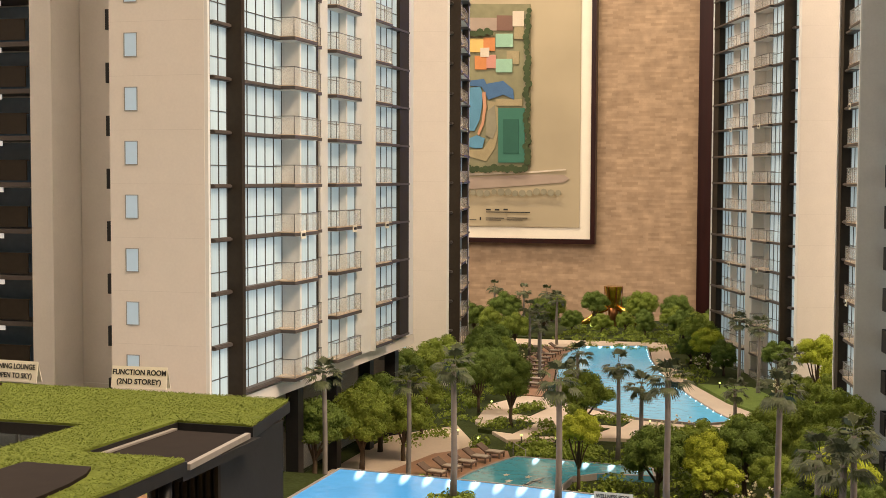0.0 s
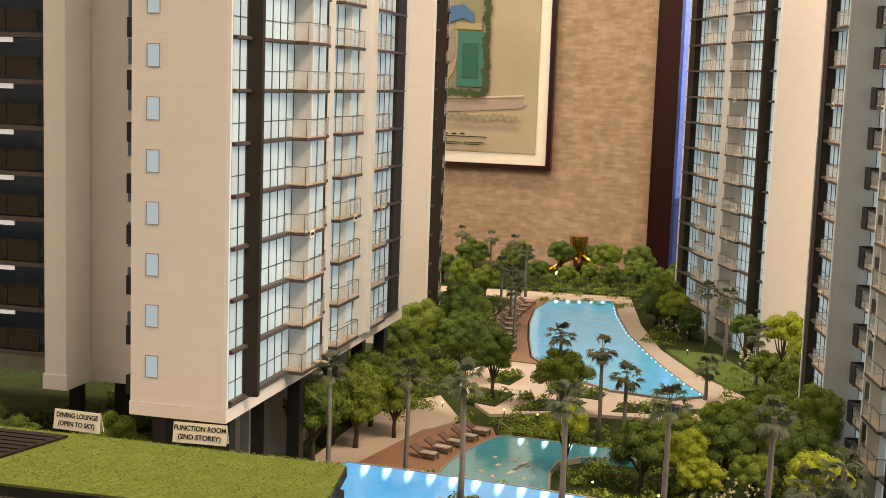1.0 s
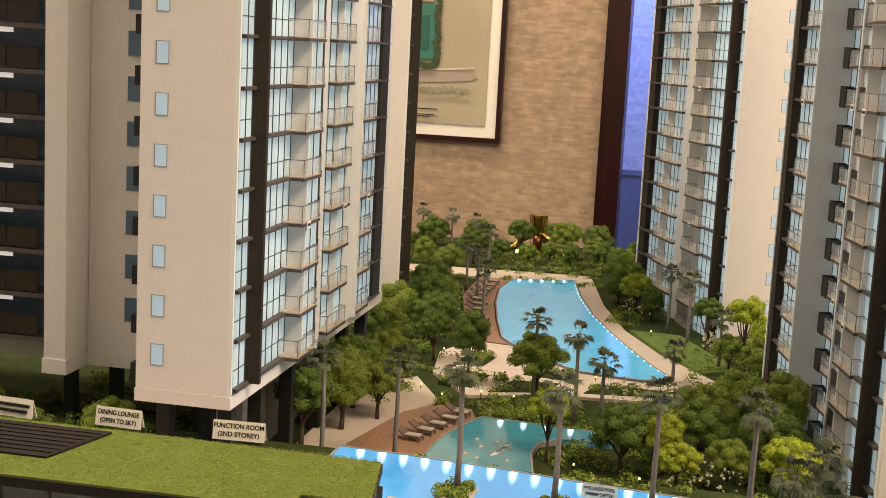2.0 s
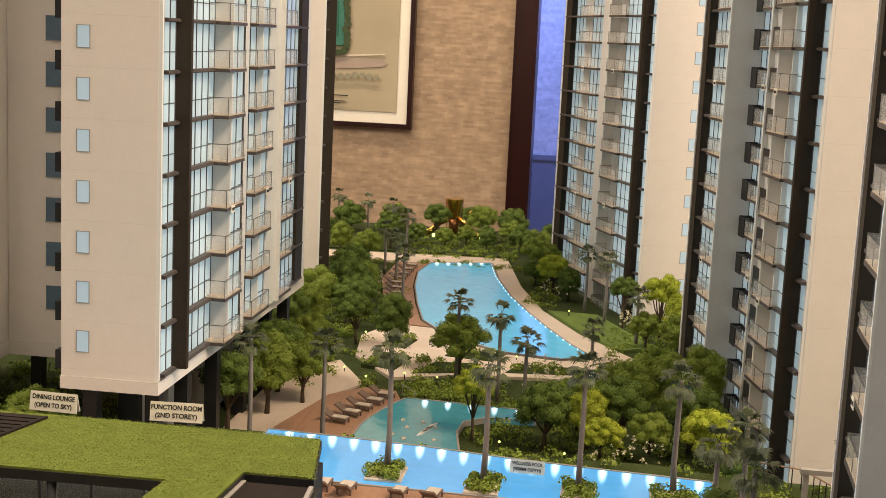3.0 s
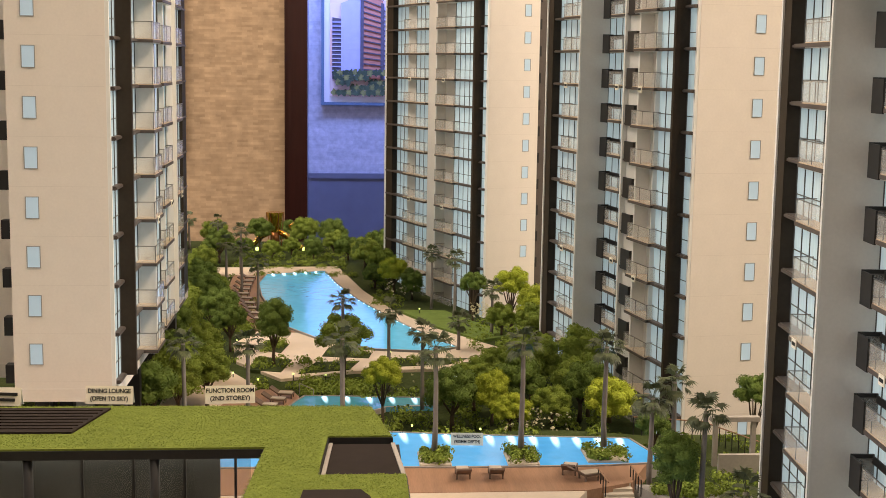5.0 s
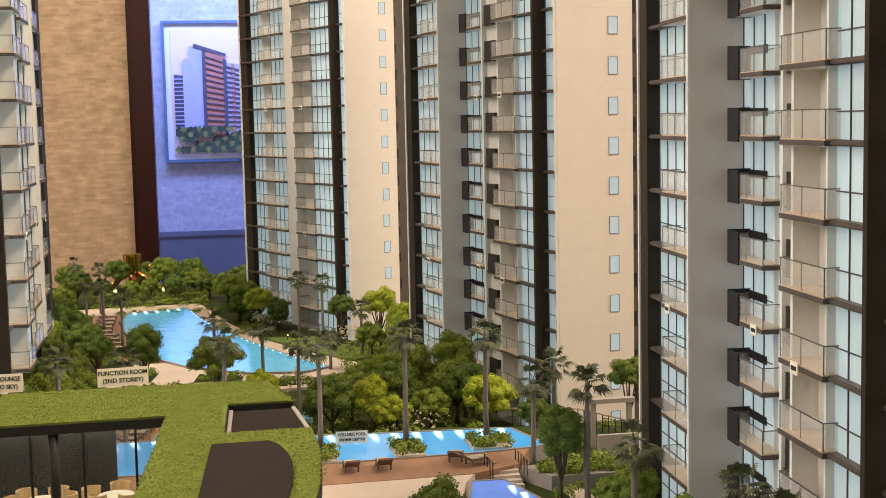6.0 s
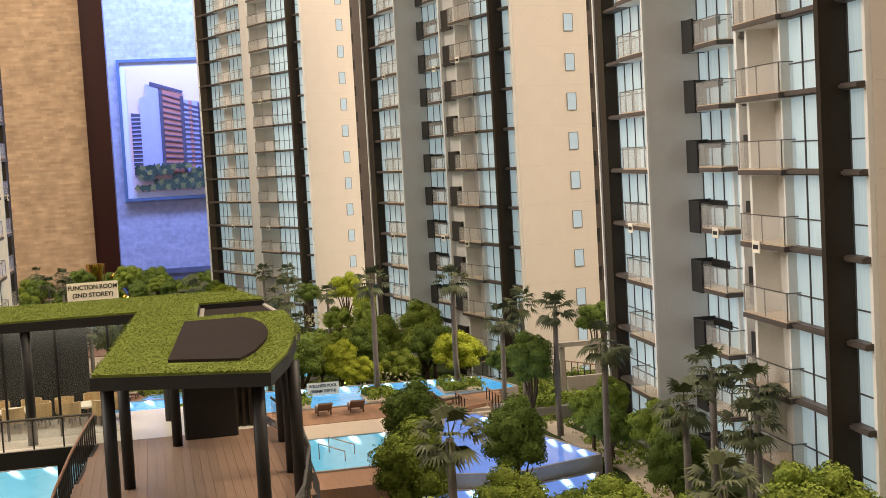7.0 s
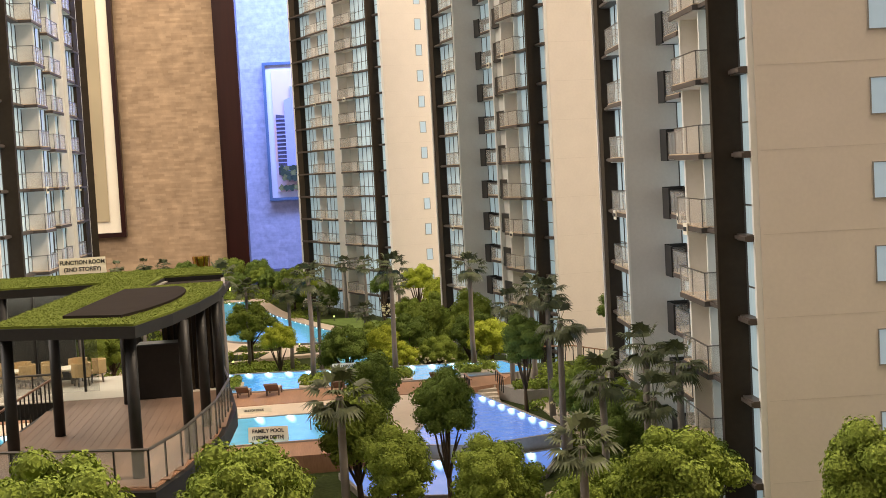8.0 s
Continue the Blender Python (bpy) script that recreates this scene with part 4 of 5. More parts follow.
part("service_core", one((13.6, -30.6, 6.0, 15.9, -26, 10.4)), M["black"], C, "black service core")
for k in range(9):
    part("timber_batten", one((13.7 + k * 0.26, -30.75, 6.0, 13.82 + k * 0.26, -30.6, 10.4)), M["fin"], C)
part("lower_wall", one((10.9, -45, 0, 14.6, -26, 5.3)), M["black"], C, "dark lower storey wall")
bm = bmesh.new()
box(bm, 12.7, -32.6, 6.0, 14.7, -31.4, 8.3)
bevelled(bm, 0.05)
tagged(part("bar_counter", bm, M["black"], None, "black bar counter block on timber deck"), category="counter")


def railing(name, pts, z, h, glass, label):
    r = thing(name, (0, 0, 0), label, "railing")
    for (x0, y0), (x1, y1) in zip(pts, pts[1:]):
        bm = bmesh.new()
        tube(bm, [(x0, y0, z + h), (x1, y1, z + h)], [0.05, 0.05], 6)
        part("top_rail", bm, M["rail"] if glass else M["wood"], r)
        d = math.hypot(x1 - x0, y1 - y0)
        n = max(1, round(d / (1.1 if glass else 0.62)))
        for k in range(n):
            x, y = x0 + (x1 - x0) * k / n, y0 + (y1 - y0) * k / n
            bm = bmesh.new()
            tube(bm, [(x, y, z), (x, y, z + h)], [0.035, 0.035], 6)
            part("post", bm, M["black"], r)
        if glass:
            bm = bmesh.new()
            n2 = Vector((y1 - y0, x0 - x1)).normalized() * 0.02
            prism(bm, [(x0 + n2.x, y0 + n2.y), (x1 + n2.x, y1 + n2.y), (x1 - n2.x, y1 - n2.y), (x0 - n2.x, y0 - n2.y)], z + 0.08, z + h - 0.06)
            part("glass_panel", bm, M["glass"], r)
    return r


railing("glass_railing", [(8.75, -47.0), (15.0, -48.6), (15.7, -46), (16.45, -41), (16.65, -36), (16.1, -31.4)], 6.0, 1.15, True, "clear glass railing round the timber deck")
railing("deck_railing", [(9.35, -31.4), (9.1, -35), (8.9, -38.5), (8.75, -43), (8.7, -47.0)], 6.0, 1.15, False, "black post railing with timber handrail on deck")
railing("balcony_railing", [(-13.8, -31.2), (9.3, -31.3)], 6.0, 1.15, True, "clear glass railing before the function room")


def club_chair():
    c = thing("chair", (0, 0, 0), "tan moulded tub chair in the function room", "chair", "chairs round the tables")
    bm = bmesh.new()
    prism(bm, [(0.42 * math.cos(a * 0.524), 0.42 * math.sin(a * 0.524)) for a in range(12)], 0.42, 0.55)
    part("seat", bm, M["tan"], c)
    bm = bmesh.new()
    arc = [a * 0.45 for a in range(-1, 9)]
    prism(bm, [(0.44 * math.cos(q), 0.44 * math.sin(q)) for q in arc] + [(0.36 * math.cos(q), 0.36 * math.sin(q)) for q in reversed(arc)], 0.5, 1.05)
    part("backrest", bm, M["tan"], c)
    for x, y in ((0.25, 0.25), (-0.25, 0.25), (0.25, -0.25), (-0.25, -0.25)):
        bm = bmesh.new()
        tube(bm, [(x, y, 0), (x * 0.9, y * 0.9, 0.43)], [0.035, 0.04], 6)
        part("leg", bm, M["rail"], c)
    return c


def dining_table(x, y):
    t = thing("table", (x, y, 5.99), "round tan table in the function room", "table", "function room tables")
    bm = bmesh.new()
    prism(bm, [(0.75 * math.cos(a * 0.393), 0.75 * math.sin(a * 0.393)) for a in range(16)], 0.7, 0.78)
    part("tabletop", bm, M["card"], t)
    bm = bmesh.new()
    tube(bm, [(0, 0, 0), (0, 0, 0.7)], [0.09, 0.07], 8)
    part("pedestal", bm, M["rail"], t)


proto = None
for tx in (-0.4, 2.8, 6.0, 9.0):
    dining_table(tx, -26.6)
    for k in range(5):
        a = k * 1.256 + tx
        m = pose((tx + 1.1 * math.cos(a)) * K, (-26.6 + 0.9 * math.sin(a)) * K, 5.99 * K, 0, 0, math.degrees(a) - 90)
        if proto is None:
            proto = club_chair()
            proto.matrix_world = m
        else:
            copy_thing(proto, m)


def sign(lines, x, y, z, w, h, rz, label, tilt=8):
    """A folded cream card with black lettering."""
    s = thing("sign", (x, y, z), label, "sign", "model name cards", rz)
    bm = bmesh.new()
    d = h * 0.5
    v = [bm.verts.new(c) for c in ((0, 0, 0), (w, 0, 0), (w, d * 0.35, h), (0, d * 0.35, h), (0, d, 0), (w, d, 0), (0, 0.05, 0), (w, 0.05, 0), (w, d * 0.35, h - 0.06), (0, d * 0.35, h - 0.06), (0, d - 0.05, 0), (w, d - 0.05, 0))]
    for f in ((0, 1, 2, 3), (3, 2, 5, 4), (7, 6, 9, 8), (8, 9, 10, 11), (0, 3, 9, 6), (3, 4, 10, 9), (1, 7, 8, 2), (2, 8, 11, 5), (0, 6, 7, 1), (4, 5, 11, 10)):
        bm.faces.new([v[i] for i in f])
    part("card", bm, M["card"], s, "folded cream card")
    ang = math.atan2(h, d * 0.35)
    for k, line in enumerate(lines):
        cu = bpy.data.curves.new("lettering", "FONT")
        cu.body, cu.align_x, cu.align_y = line, "CENTER", "CENTER"
        cu.size = h * (0.34 if len(lines) == 2 else 0.5) * K
        cu.extrude, cu.offset = 0.004 * K, 0.006 * K
        cu.materials.append(M["ink"])
        ob = new("lettering", cu)
        ob.parent = s
        f = (0.72 - 0.42 * k) if len(lines) == 2 else 0.5
        wide = len(line) * 0.62 * cu.size / K
        ob.matrix_basis = pose(w / 2 * K, (d * 0.35 * f - 0.012) * K, h * f * K, math.degrees(ang), 0, 0) @ Matrix.Diagonal((min(1.0, (w - 0.15) / wide), 1, 1, 1))
    return s


sign(("FUNCTION ROOM", "(2ND STOREY)"), 8.25, -24.0 + 0.1, 10.8, 2.15, 0.78, 4, "cream card reading function room on turf roof")
sign(("DINING LOUNGE", "(OPEN TO SKY)"), 3.1, -23.5 - 0.3, 10.8, 2.05, 0.78, -3, "cream card reading dining lounge on turf roof")
S3 = sign((), -1.6, -23.9, 10.8, 2.05, 0.78, -6, "cream card with unreadable lettering on turf roof")
part("lettering_bar", one((0.3, 0.02, 0.44, 1.9, 0.1, 0.56), (0.5, -0.03, 0.2, 1.8, 0.05, 0.32)), M["ink"], S3)
sign(("WELLNESS POOL", "(900MM DEPTH)"), 21.2, 2.6, 1.0, 2.1, 0.8, -3, "cream card reading wellness pool standing on water")
sign(("FAMILY POOL", "(1200MM DEPTH)"), 16.3, -18.3, 0.98, 2.1, 0.8, -6, "cream card reading family pool standing on water")
sign(("HILLTOP DECK",), 15.2, -9.4, 0.92, 2.1, 0.35, 2, "low cream card reading hilltop deck")

# ---- planting ----


def leaf_cloud(bm, centre, radii, count, size, rng):
    """Small bent leaf flecks over a lobe."""
    c, r = Vector(centre), Vector(radii)
    for _ in range(count):
        z = rng.uniform(-0.75, 1)
        a = rng.uniform(0, math.tau)
        q = math.sqrt(max(0, 1 - z * z))
        n = Vector((q * math.cos(a), q * math.sin(a), z))
        bump = 0.86 + 0.26 * noise.noise(n * 2.3 + c * 3)
        p = c + Vector((n.x * r.x, n.y * r.y, n.z * r.z)) * bump * rng.uniform(0.88, 1.14)
        t = (n + Vector((rng.uniform(-1, 1), rng.uniform(-1, 1), rng.uniform(-0.6, 1))) * 0.5).normalized()
        u = t.orthogonal().normalized()
        u.rotate(Matrix.Rotation(rng.uniform(0, math.tau), 3, t))
        v = t.cross(u)
        s = size * rng.uniform(0.6, 1.3)
        bm.faces.new([bm.verts.new(p + u * s), bm.verts.new(p + v * s * 0.7 + t * s * 0.25), bm.verts.new(p - u * s), bm.verts.new(p - v * s * 0.7 + t * s * 0.2)])


def lobe_core(bm, centre, radii, sub=2):
    ret = bmesh.ops.create_icosphere(bm, subdivisions=sub, radius=1)
    for v in ret["verts"]:
        n = v.co.normalized()
        k = 0.84 + 0.26 * noise.noise(n * 2.3 + Vector(centre) * 3)
        v.co = Vector(centre) + Vector((n.x * radii[0], n.y * radii[1], n.z * radii[2])) * k * 0.80


def tree_meshes(seed, style):
    """Trunk with limbs and a lobed crown; unit tree: crown radius 1, crown centre at height 2.2."""
    rng = random.Random(seed)
    trunk, crown = bmesh.new(), bmesh.new()
    tube(trunk, [(0, 0, 0), (0.03, 0.02, 0.6), (-0.02, 0.03, 1.2), (0.02, 0, 2.0)], [0.10, 0.08, 0.065, 0.03], 7)
    lobes = [((0, 0, 2.2), (0.64, 0.64, 0.56 if style != "tall" else 0.8))]
    n = {"round": 21, "open": 17, "tall": 20}[style]
    for k in range(n):
        a = k * 2.399 + rng.uniform(-0.3, 0.3)
        up = -0.55 + 1.5 * (k + 0.5) / n
        rad = math.sqrt(max(0.05, 1 - min(1, abs(up)) ** 2)) * rng.uniform(0.58, 0.78) * (1 if style != "tall" else 0.75)
        z = 2.2 + up * (0.62 if style != "tall" else 0.85) + rng.uniform(-0.08, 0.08)
        r = rng.uniform(0.24, 0.36) if style != "tall" else rng.uniform(0.30, 0.40)
        lobes.append(((rad * math.cos(a), rad * math.sin(a), z), (r, r, r * rng.uniform(0.72, 0.9))))
        if k % 3 == 0:
            tube(trunk, [(0, 0, 0.8 + 0.1 * k / n), (rad * 0.45 * math.cos(a), rad * 0.45 * math.sin(a), 1.4), (rad * 0.9 * math.cos(a), rad * 0.9 * math.sin(a), z - 0.1)], [0.05, 0.035, 0.015], 5)
    for c, r in lobes:
        lobe_core(crown, c, r)
        leaf_cloud(crown, c, r, int(560 * (r[0] / 0.33) ** 1.6), 0.034, rng)
    return trunk, crown


def palm_meshes(seed):
    """Unit fan palm: trunk of height 1 apart, crown of fans about 1 across the radius."""
    rng = random.Random(seed)
    crown = bmesh.new()
    for k in range(21):
        a, lift = k * 2.399 + rng.uniform(-0.2, 0.2), rng.uniform(-0.85, 0.75) if k > 3 else 1.1
        d = Vector((math.cos(a) * math.cos(lift), math.sin(a) * math.cos(lift), math.sin(lift)))
        side = Vector((-math.sin(a), math.cos(a), 0))
        up = side.cross(d) * -1
        stalk = rng.uniform(0.42, 0.62)
        root = d * 0.08
        hub = root + d * stalk + Vector((0, 0, -0.05))
        w = side * 0.018
        crown.faces.new([crown.verts.new(root + w), crown.verts.new(root - w), crown.verts.new(hub - w), crown.verts.new(hub + w)])
        for j in range(-6, 7):
            b = j * 0.235
            dirn = (d * math.cos(b) + side * math.sin(b)).normalized()
            ln = 0.62 * (1 - 0.02 * j * j * 0.4) * rng.uniform(0.88, 1.1)
            mid, tip = hub + dirn * ln * 0.55 + up * 0.03, hub + dirn * ln + Vector((0, 0, -0.16 * rng.uniform(0.7, 1.5)))
            ww = (dirn.cross(up)).normalized() * 0.05
            p0, p1, p2, p3 = crown.verts.new(hub), crown.verts.new(mid + ww), crown.verts.new(tip), crown.verts.new(mid - ww)
            crown.faces.new([p0, p1, p2, p3])
    for k in range(10):
        a = k * 0.628
        d = Vector((math.cos(a) * 0.14, math.sin(a) * 0.14, -0.42))
        s = Vector((-math.sin(a), math.cos(a), 0)) * 0.05
        p = Vector((math.cos(a) * 0.07, math.sin(a) * 0.07, 0.02))
        crown.faces.new([crown.verts.new(p + s), crown.verts.new(p - s), crown.verts.new(p + d)])
    return crown


TREE = {}
for i, style in enumerate(("round", "open", "round", "tall", "open")):
    tr, cr = tree_meshes(20 + i, style)
    base = mesh_of("crown", cr, M["leaf_mid"])
    kinds = {}
    for nm in ("leaf_dark", "leaf_mid", "leaf_yellow"):
        me = base.copy()
        me.materials.clear()
        me.materials.append(M[nm])
        kinds[nm] = me
    TREE[i] = (mesh_of("trunk", tr, M["bark"], True), kinds)
LEAFWORD = {"leaf_dark": "dark green", "leaf_mid": "mid green", "leaf_yellow": "yellow-green"}


def tree(x, y, z0, crown_z, r, leaf, kind):
    """A flocked model tree whose crown centre is at crown_z and whose crown radius is r."""
    t = thing("tree", (x, y, z0), LEAFWORD[leaf] + " flocked model tree standing in the garden", "tree", "garden trees", (x * 37 + y * 61) % 360)
    trunk, crowns = TREE[kind]
    h = (crown_z - z0) / 2.2
    a = put("trunk", trunk, t)
    a.scale = (r * 0.9, r * 0.9, h)
    c = put("crown", crowns["leaf_" + leaf.split("_")[1]], t, (0, 0, (crown_z - 2.2 * r) - z0))
    c.scale = (r, r, r)


D_, M_, Y_ = "leaf_dark", "leaf_mid", "leaf_yellow"
for x, y, z0, cz, r, leaf in (
    (7.6, 40.2, -2.5, 1.7, 2.15, D_), (14.1, 37, -2.5, 1.2, 2.6, M_), (1.1, 21.8, -2.6, 1.2, 2.5, M_), (17.2, 19.7, -2.6, 1.7, 1.65, Y_), (0.3, 28, -2.6, 1.6, 2.6, D_), (3.0, 25.5, -2.6, 1.0, 2.1, M_), (-0.6, 17, -2.6, 1.6, 2.4, D_),
    (1.6, 34.3, -2.6, 1.4, 1.9, M_), (-1.6, 40, -2.6, 1.6, 2.1, D_), (3.0, 47, -2.6, 0.8, 1.8, D_), (-2, 47, -2.6, 1.2, 2.2, M_), (0.6, 54, -2.6, 0.6, 2.0, D_), (3.6, 108, -2.6, -0.9, 1.6, M_), (9.6, 107, -2.6, -0.7, 1.7, D_), (12.4, 113, -2.6, -0.4, 1.9, M_), (-0.6, 109, -2.6, -0.8, 1.7, D_), (6.2, 112, -2.6, -0.9, 1.5, M_), (-3.0, 55, -2.6, 1.0, 2.8, M_),
    (-1.5, 66, -2.6, 0.2, 2.6, D_), (-3, 74, -2.6, 0.4, 2.7, D_), (-1, 72, -2.6, -0.4, 2.0, M_), (1.0, 60, -2.6, 0.0, 2.0, D_), (-4.5, 92, -2.6, 0.0, 2.2, M_),
    (-9, 97, -2.6, -0.3, 2.0, M_), (-13, 104, -2.6, -0.3, 2.2, D_), (-3.5, 104, -2.6, 0.6, 2.3, D_), (1.2, 116, -2.6, 0.9, 2.2, D_), (8.2, 115, -2.6, 0.9, 2.4, M_), (14.5, 108, -2.6, -0.6, 2.1, D_), (17, 104, -2.6, -0.6, 2.4, M_),
    (17.3, 96, -2.6, 0.1, 2.2, M_), (18.8, 88, -2.6, 0.5, 2.2, M_), (16.8, 100, -2.6, 0.0, 1.9, D_), (20.2, 80, -2.6, 0.4, 2.1, Y_), (17.9, 84, -2.6, -0.8, 1.7, D_), (22.2, 76, -2.6, -0.6, 1.7, D_),
    (28.3, 62, -2.6, 1.8, 1.6, D_), (32.0, 57.5, -2.6, 2.5, 2.2, Y_), (33.8, 54, -2.6, 0.6, 2.2, Y_), (30.6, 54, -2.6, -0.4, 1.8, M_), (33.6, 50, -2.6, 0.0, 2.2, M_),
    (30, 27.5, -2.6, 0.9, 2.5, M_), (31.2, 34, -2.6, 0.4, 2.4, M_), (28, 20, -2.6, 1.1, 2.3, D_), (30.0, 16.5, -1.5, 0.3, 1.6, M_), (33.8, 13.2, -0.5, 1.3, 2.2, Y_), (24.8, 24, -2.6, 0.5, 1.8, M_), (22.6, 18.6, -2.6, 0.7, 2.4, D_),
    (26.6, 14.6, -1.5, 0.2, 1.6, Y_), (33.0, 21, -2.6, 1.2, 2.3, M_), (34.2, 28, -2.6, 1.3, 2.4, M_), (27.5, 30, -2.6, 0.0, 2.0, M_), (25.6, 18, -2.0, 0.6, 1.7, Y_), (33.2, 18.5, -1.5, 1.4, 2.0, D_),
    (22.6, -26.6, 0.0, 4.7, 1.65, D_), (25.3, -33.6, 0.0, 4.9, 1.6, D_), (32.2, -12.4, 0.0, 4.4, 1.6, D_), (21.6, -31.4, 0.0, 3.6, 1.95, M_), (26.8, -37.5, 0.0, 2.4, 2.0, M_), (13.2, -53, 0.0, 6.5, 2.1, M_), (17.9, -50.8, 0.0, 6.0, 2.0, M_), (22.7, -42.5, 0.0, 4.5, 1.5, M_),
    (32, -45, 0.0, 4.2, 2.2, M_), (34.4, -40.4, 0.0, 3.2, 1.5, D_), (36.6, -49.4, 0.0, 4.7, 1.8, M_), (30, -41, 0.0, 2.6, 1.8, M_), (33.4, -30, 0.0, 2.3, 1.6, D_), (35, -26.8, 0.0, 2.0, 1.3, M_), (25.6, -44.3, 0.0, 4.4, 1.4, M_), (41.6, 3.4, 0.0, 4.3, 1.6, D_), (-6, 121, -2.6, -0.2, 2.4, M_), (-12, 118, -2.6, -0.2, 2.6, D_), (12, 121, -2.6, 0.0, 2.4, D_), (5, 124, -2.6, -0.4, 2.2, D_), (19, 112, -2.6, -0.4, 2.4, D_), (-18, 112, -2.6, 0.0, 2.4, D_), (22, 98, -2.6, -0.3, 2.4, M_), (35.0, 3.8, 0.0, 2.0, 1.3, D_), (34.0, -17.4, 0.0, 2.4, 1.4, M_), (33.6, -21.0, 0.0, 2.2, 1.3, D_), (35.2, -23.6, 0.0, 2.6, 1.5, M_), (34.4, -19.2, 0.0, 3.2, 1.2, M_),
    (-9, 3, 0.0, 2.0, 2.2, M_), (-14, 1, 0.0, 1.6, 2.2, D_), (-19, 4, 0.0, 1.8, 2.4, D_),
):
    tree(x, y, z0, cz, r, leaf, 3 if -45 < y < -27 and x < 26 else int(abs(x * 7 + y * 3)) % 5)

PALM = [mesh_of("crown", palm_meshes(60 + k), M["frond"]) for k in range(4)]
bm = bmesh.new()
tube(bm, [(0, 0, 0), (0.012, 0, 0.25), (0.008, 0.006, 0.6), (0, 0, 1)], [0.036, 0.03, 0.027, 0.024], 10)
PALM_TRUNK = mesh_of("trunk", bm, M["palm_bark"], True)


def palm(x, y, z0, top, r=1.5):
    t = thing("palm_tree", (x, y, z0), "slender model fan palm with grey trunk", "palm tree", "garden palms", (x * 53 + y * 17) % 360)
    a = put("trunk", PALM_TRUNK, t)
    a.scale = (5.6, 5.6, top - z0)
    c = put("crown", PALM[int(abs(x * 3 + y)) % 4], t, (0, 0, top - z0))
    c.scale = (r, r, r)


for x, y, z0, top in (
    (14.1, 0.4, 1.6, 8.6), (19.9, -0.4, 1.6, 8.2), (25.4, -0.3, 1.6, 8.5), (30.8, 0.2, 1.6, 8.1), (18, 31.2, -2.6, 4.6), (14, 36, -2.6, 4.6), (20.6, 25, -2.6, 4.0), (25.4, 47, -2.6, 0.6), (29.6, 55, -2.6, 2.4), (7.2, 14, -2.6, 5.4), (3.1, 9.6, -2.6, 6.3),
    (-9.4, 118, -2.6, 2.2), (-4.3, 110, -2.6, 2.8), (0.2, 95, -2.5, 3.4), (-0.8, 84, -2.5, 3.2), (1.6, 78, -2.5, 3.3), (4.4, 66, -2.4, 3.4), (24.2, 70, -2.6, 4.0), (26.4, 64.5, -2.6, 4.2), (32.7, -4.6, 0.0, 6.0), (34.2, -3.8, 0.0, 6.8),
    (33.7, -12.6, 0.0, 7.3), (31.8, -26, 0.1, 7.3), (34.3, -32.2, 0.0, 6.8), (35.1, -34.6, 0.0, 6.3), (33.0, -38.2, 0.0, 5.6), (20.8, -42.2, 0.0, 7.2), (28.6, -45.5, 0.0, 5.6), (31.5, -35.8, 0.0, 6.2), (-14.5, 121, -2.6, 2.4),
):
    palm(x, y, z0, top, 1.2)

# low shrubs in the beds
rng = random.Random(3)
bm_s = bmesh.new()
zones = [(17, 14, 22, 24, -2.65), (22, 8.5, 35, 36, -2.65), (-3, 30, 4, 80, -2.65), (14, 28, 24, 36, -2.65), (17.5, 70, 21, 100, -2.65), (-12, 92, 16, 96, -2.7), (9.5, 7, 33, 8.6, 0.0), (33, -34, 36, -6, 0.0), (22, -50, 36, -36, 0.0), (27, 40, 34, 62, -2.65), (-2, 98.5, 14, 118, -2.6), (9, 9.6, 20, 11, -2.65), (33.5, -3, 42, 7, 0.0), (17.5, -50, 24, -36, 0.0), (-25, -6, -3, 9, 0.0), (-25, 10, -8, 30, -2.65), (6, 30.8, 16, 34, -2.65), (10, 29, 17, 36, -2.6), (10, 36.8, 15, 42, -2.4), (5.5, 38.5, 9, 43, -2.4), (12.5, 44, 16.6, 46, -2.4), (18.5, 39.8, 25, 43, -2.4), (6, 46, 8.4, 50, -2.4), (10.5, 29, 16, 34, -2.4)]
for x0, y0, x1, y1, z in zones:
    for _ in range(int((x1 - x0) * (y1 - y0) * 0.34) + 6):
        x, y, r = rng.uniform(x0, x1), rng.uniform(y0, y1), rng.uniform(0.35, 0.75)
        leaf_cloud(bm_s, (x, y, z + r * 0.35), (r * 1.2, r * 1.2, r * 0.7), int(46 * r / 0.5), 0.13, rng)
tagged(part("shrubs", bm_s, M["leaf_mid"], None, "low green shrubs filling the planting beds"), category="shrubs", kind="stuff")
bm_f = bmesh.new()
for x0, y0, x1, y1, z in ((33, -30, 35.6, -14, 0.9), (26, 11, 31, 17, -0.6), (-2, 62, 2, 82, -1.6), (28, 58, 30, 62, -1), (19, 72, 23, 90, -1.2), (20, 30, 24, 40, -1.2)):
    for _ in range(70):
        leaf_cloud(bm_f, (rng.uniform(x0, x1), rng.uniform(y0, y1), z + rng.uniform(-0.4, 0.7)), (0.1, 0.1, 0.1), 5, 0.09, rng)
tagged(part("blossoms", bm_f, M["flower"], None, "tiny cream blossoms scattered over the shrubs"), category="flowers", kind="stuff")
bm_g = bmesh.new()
leafy = random.Random(8)
n = 0
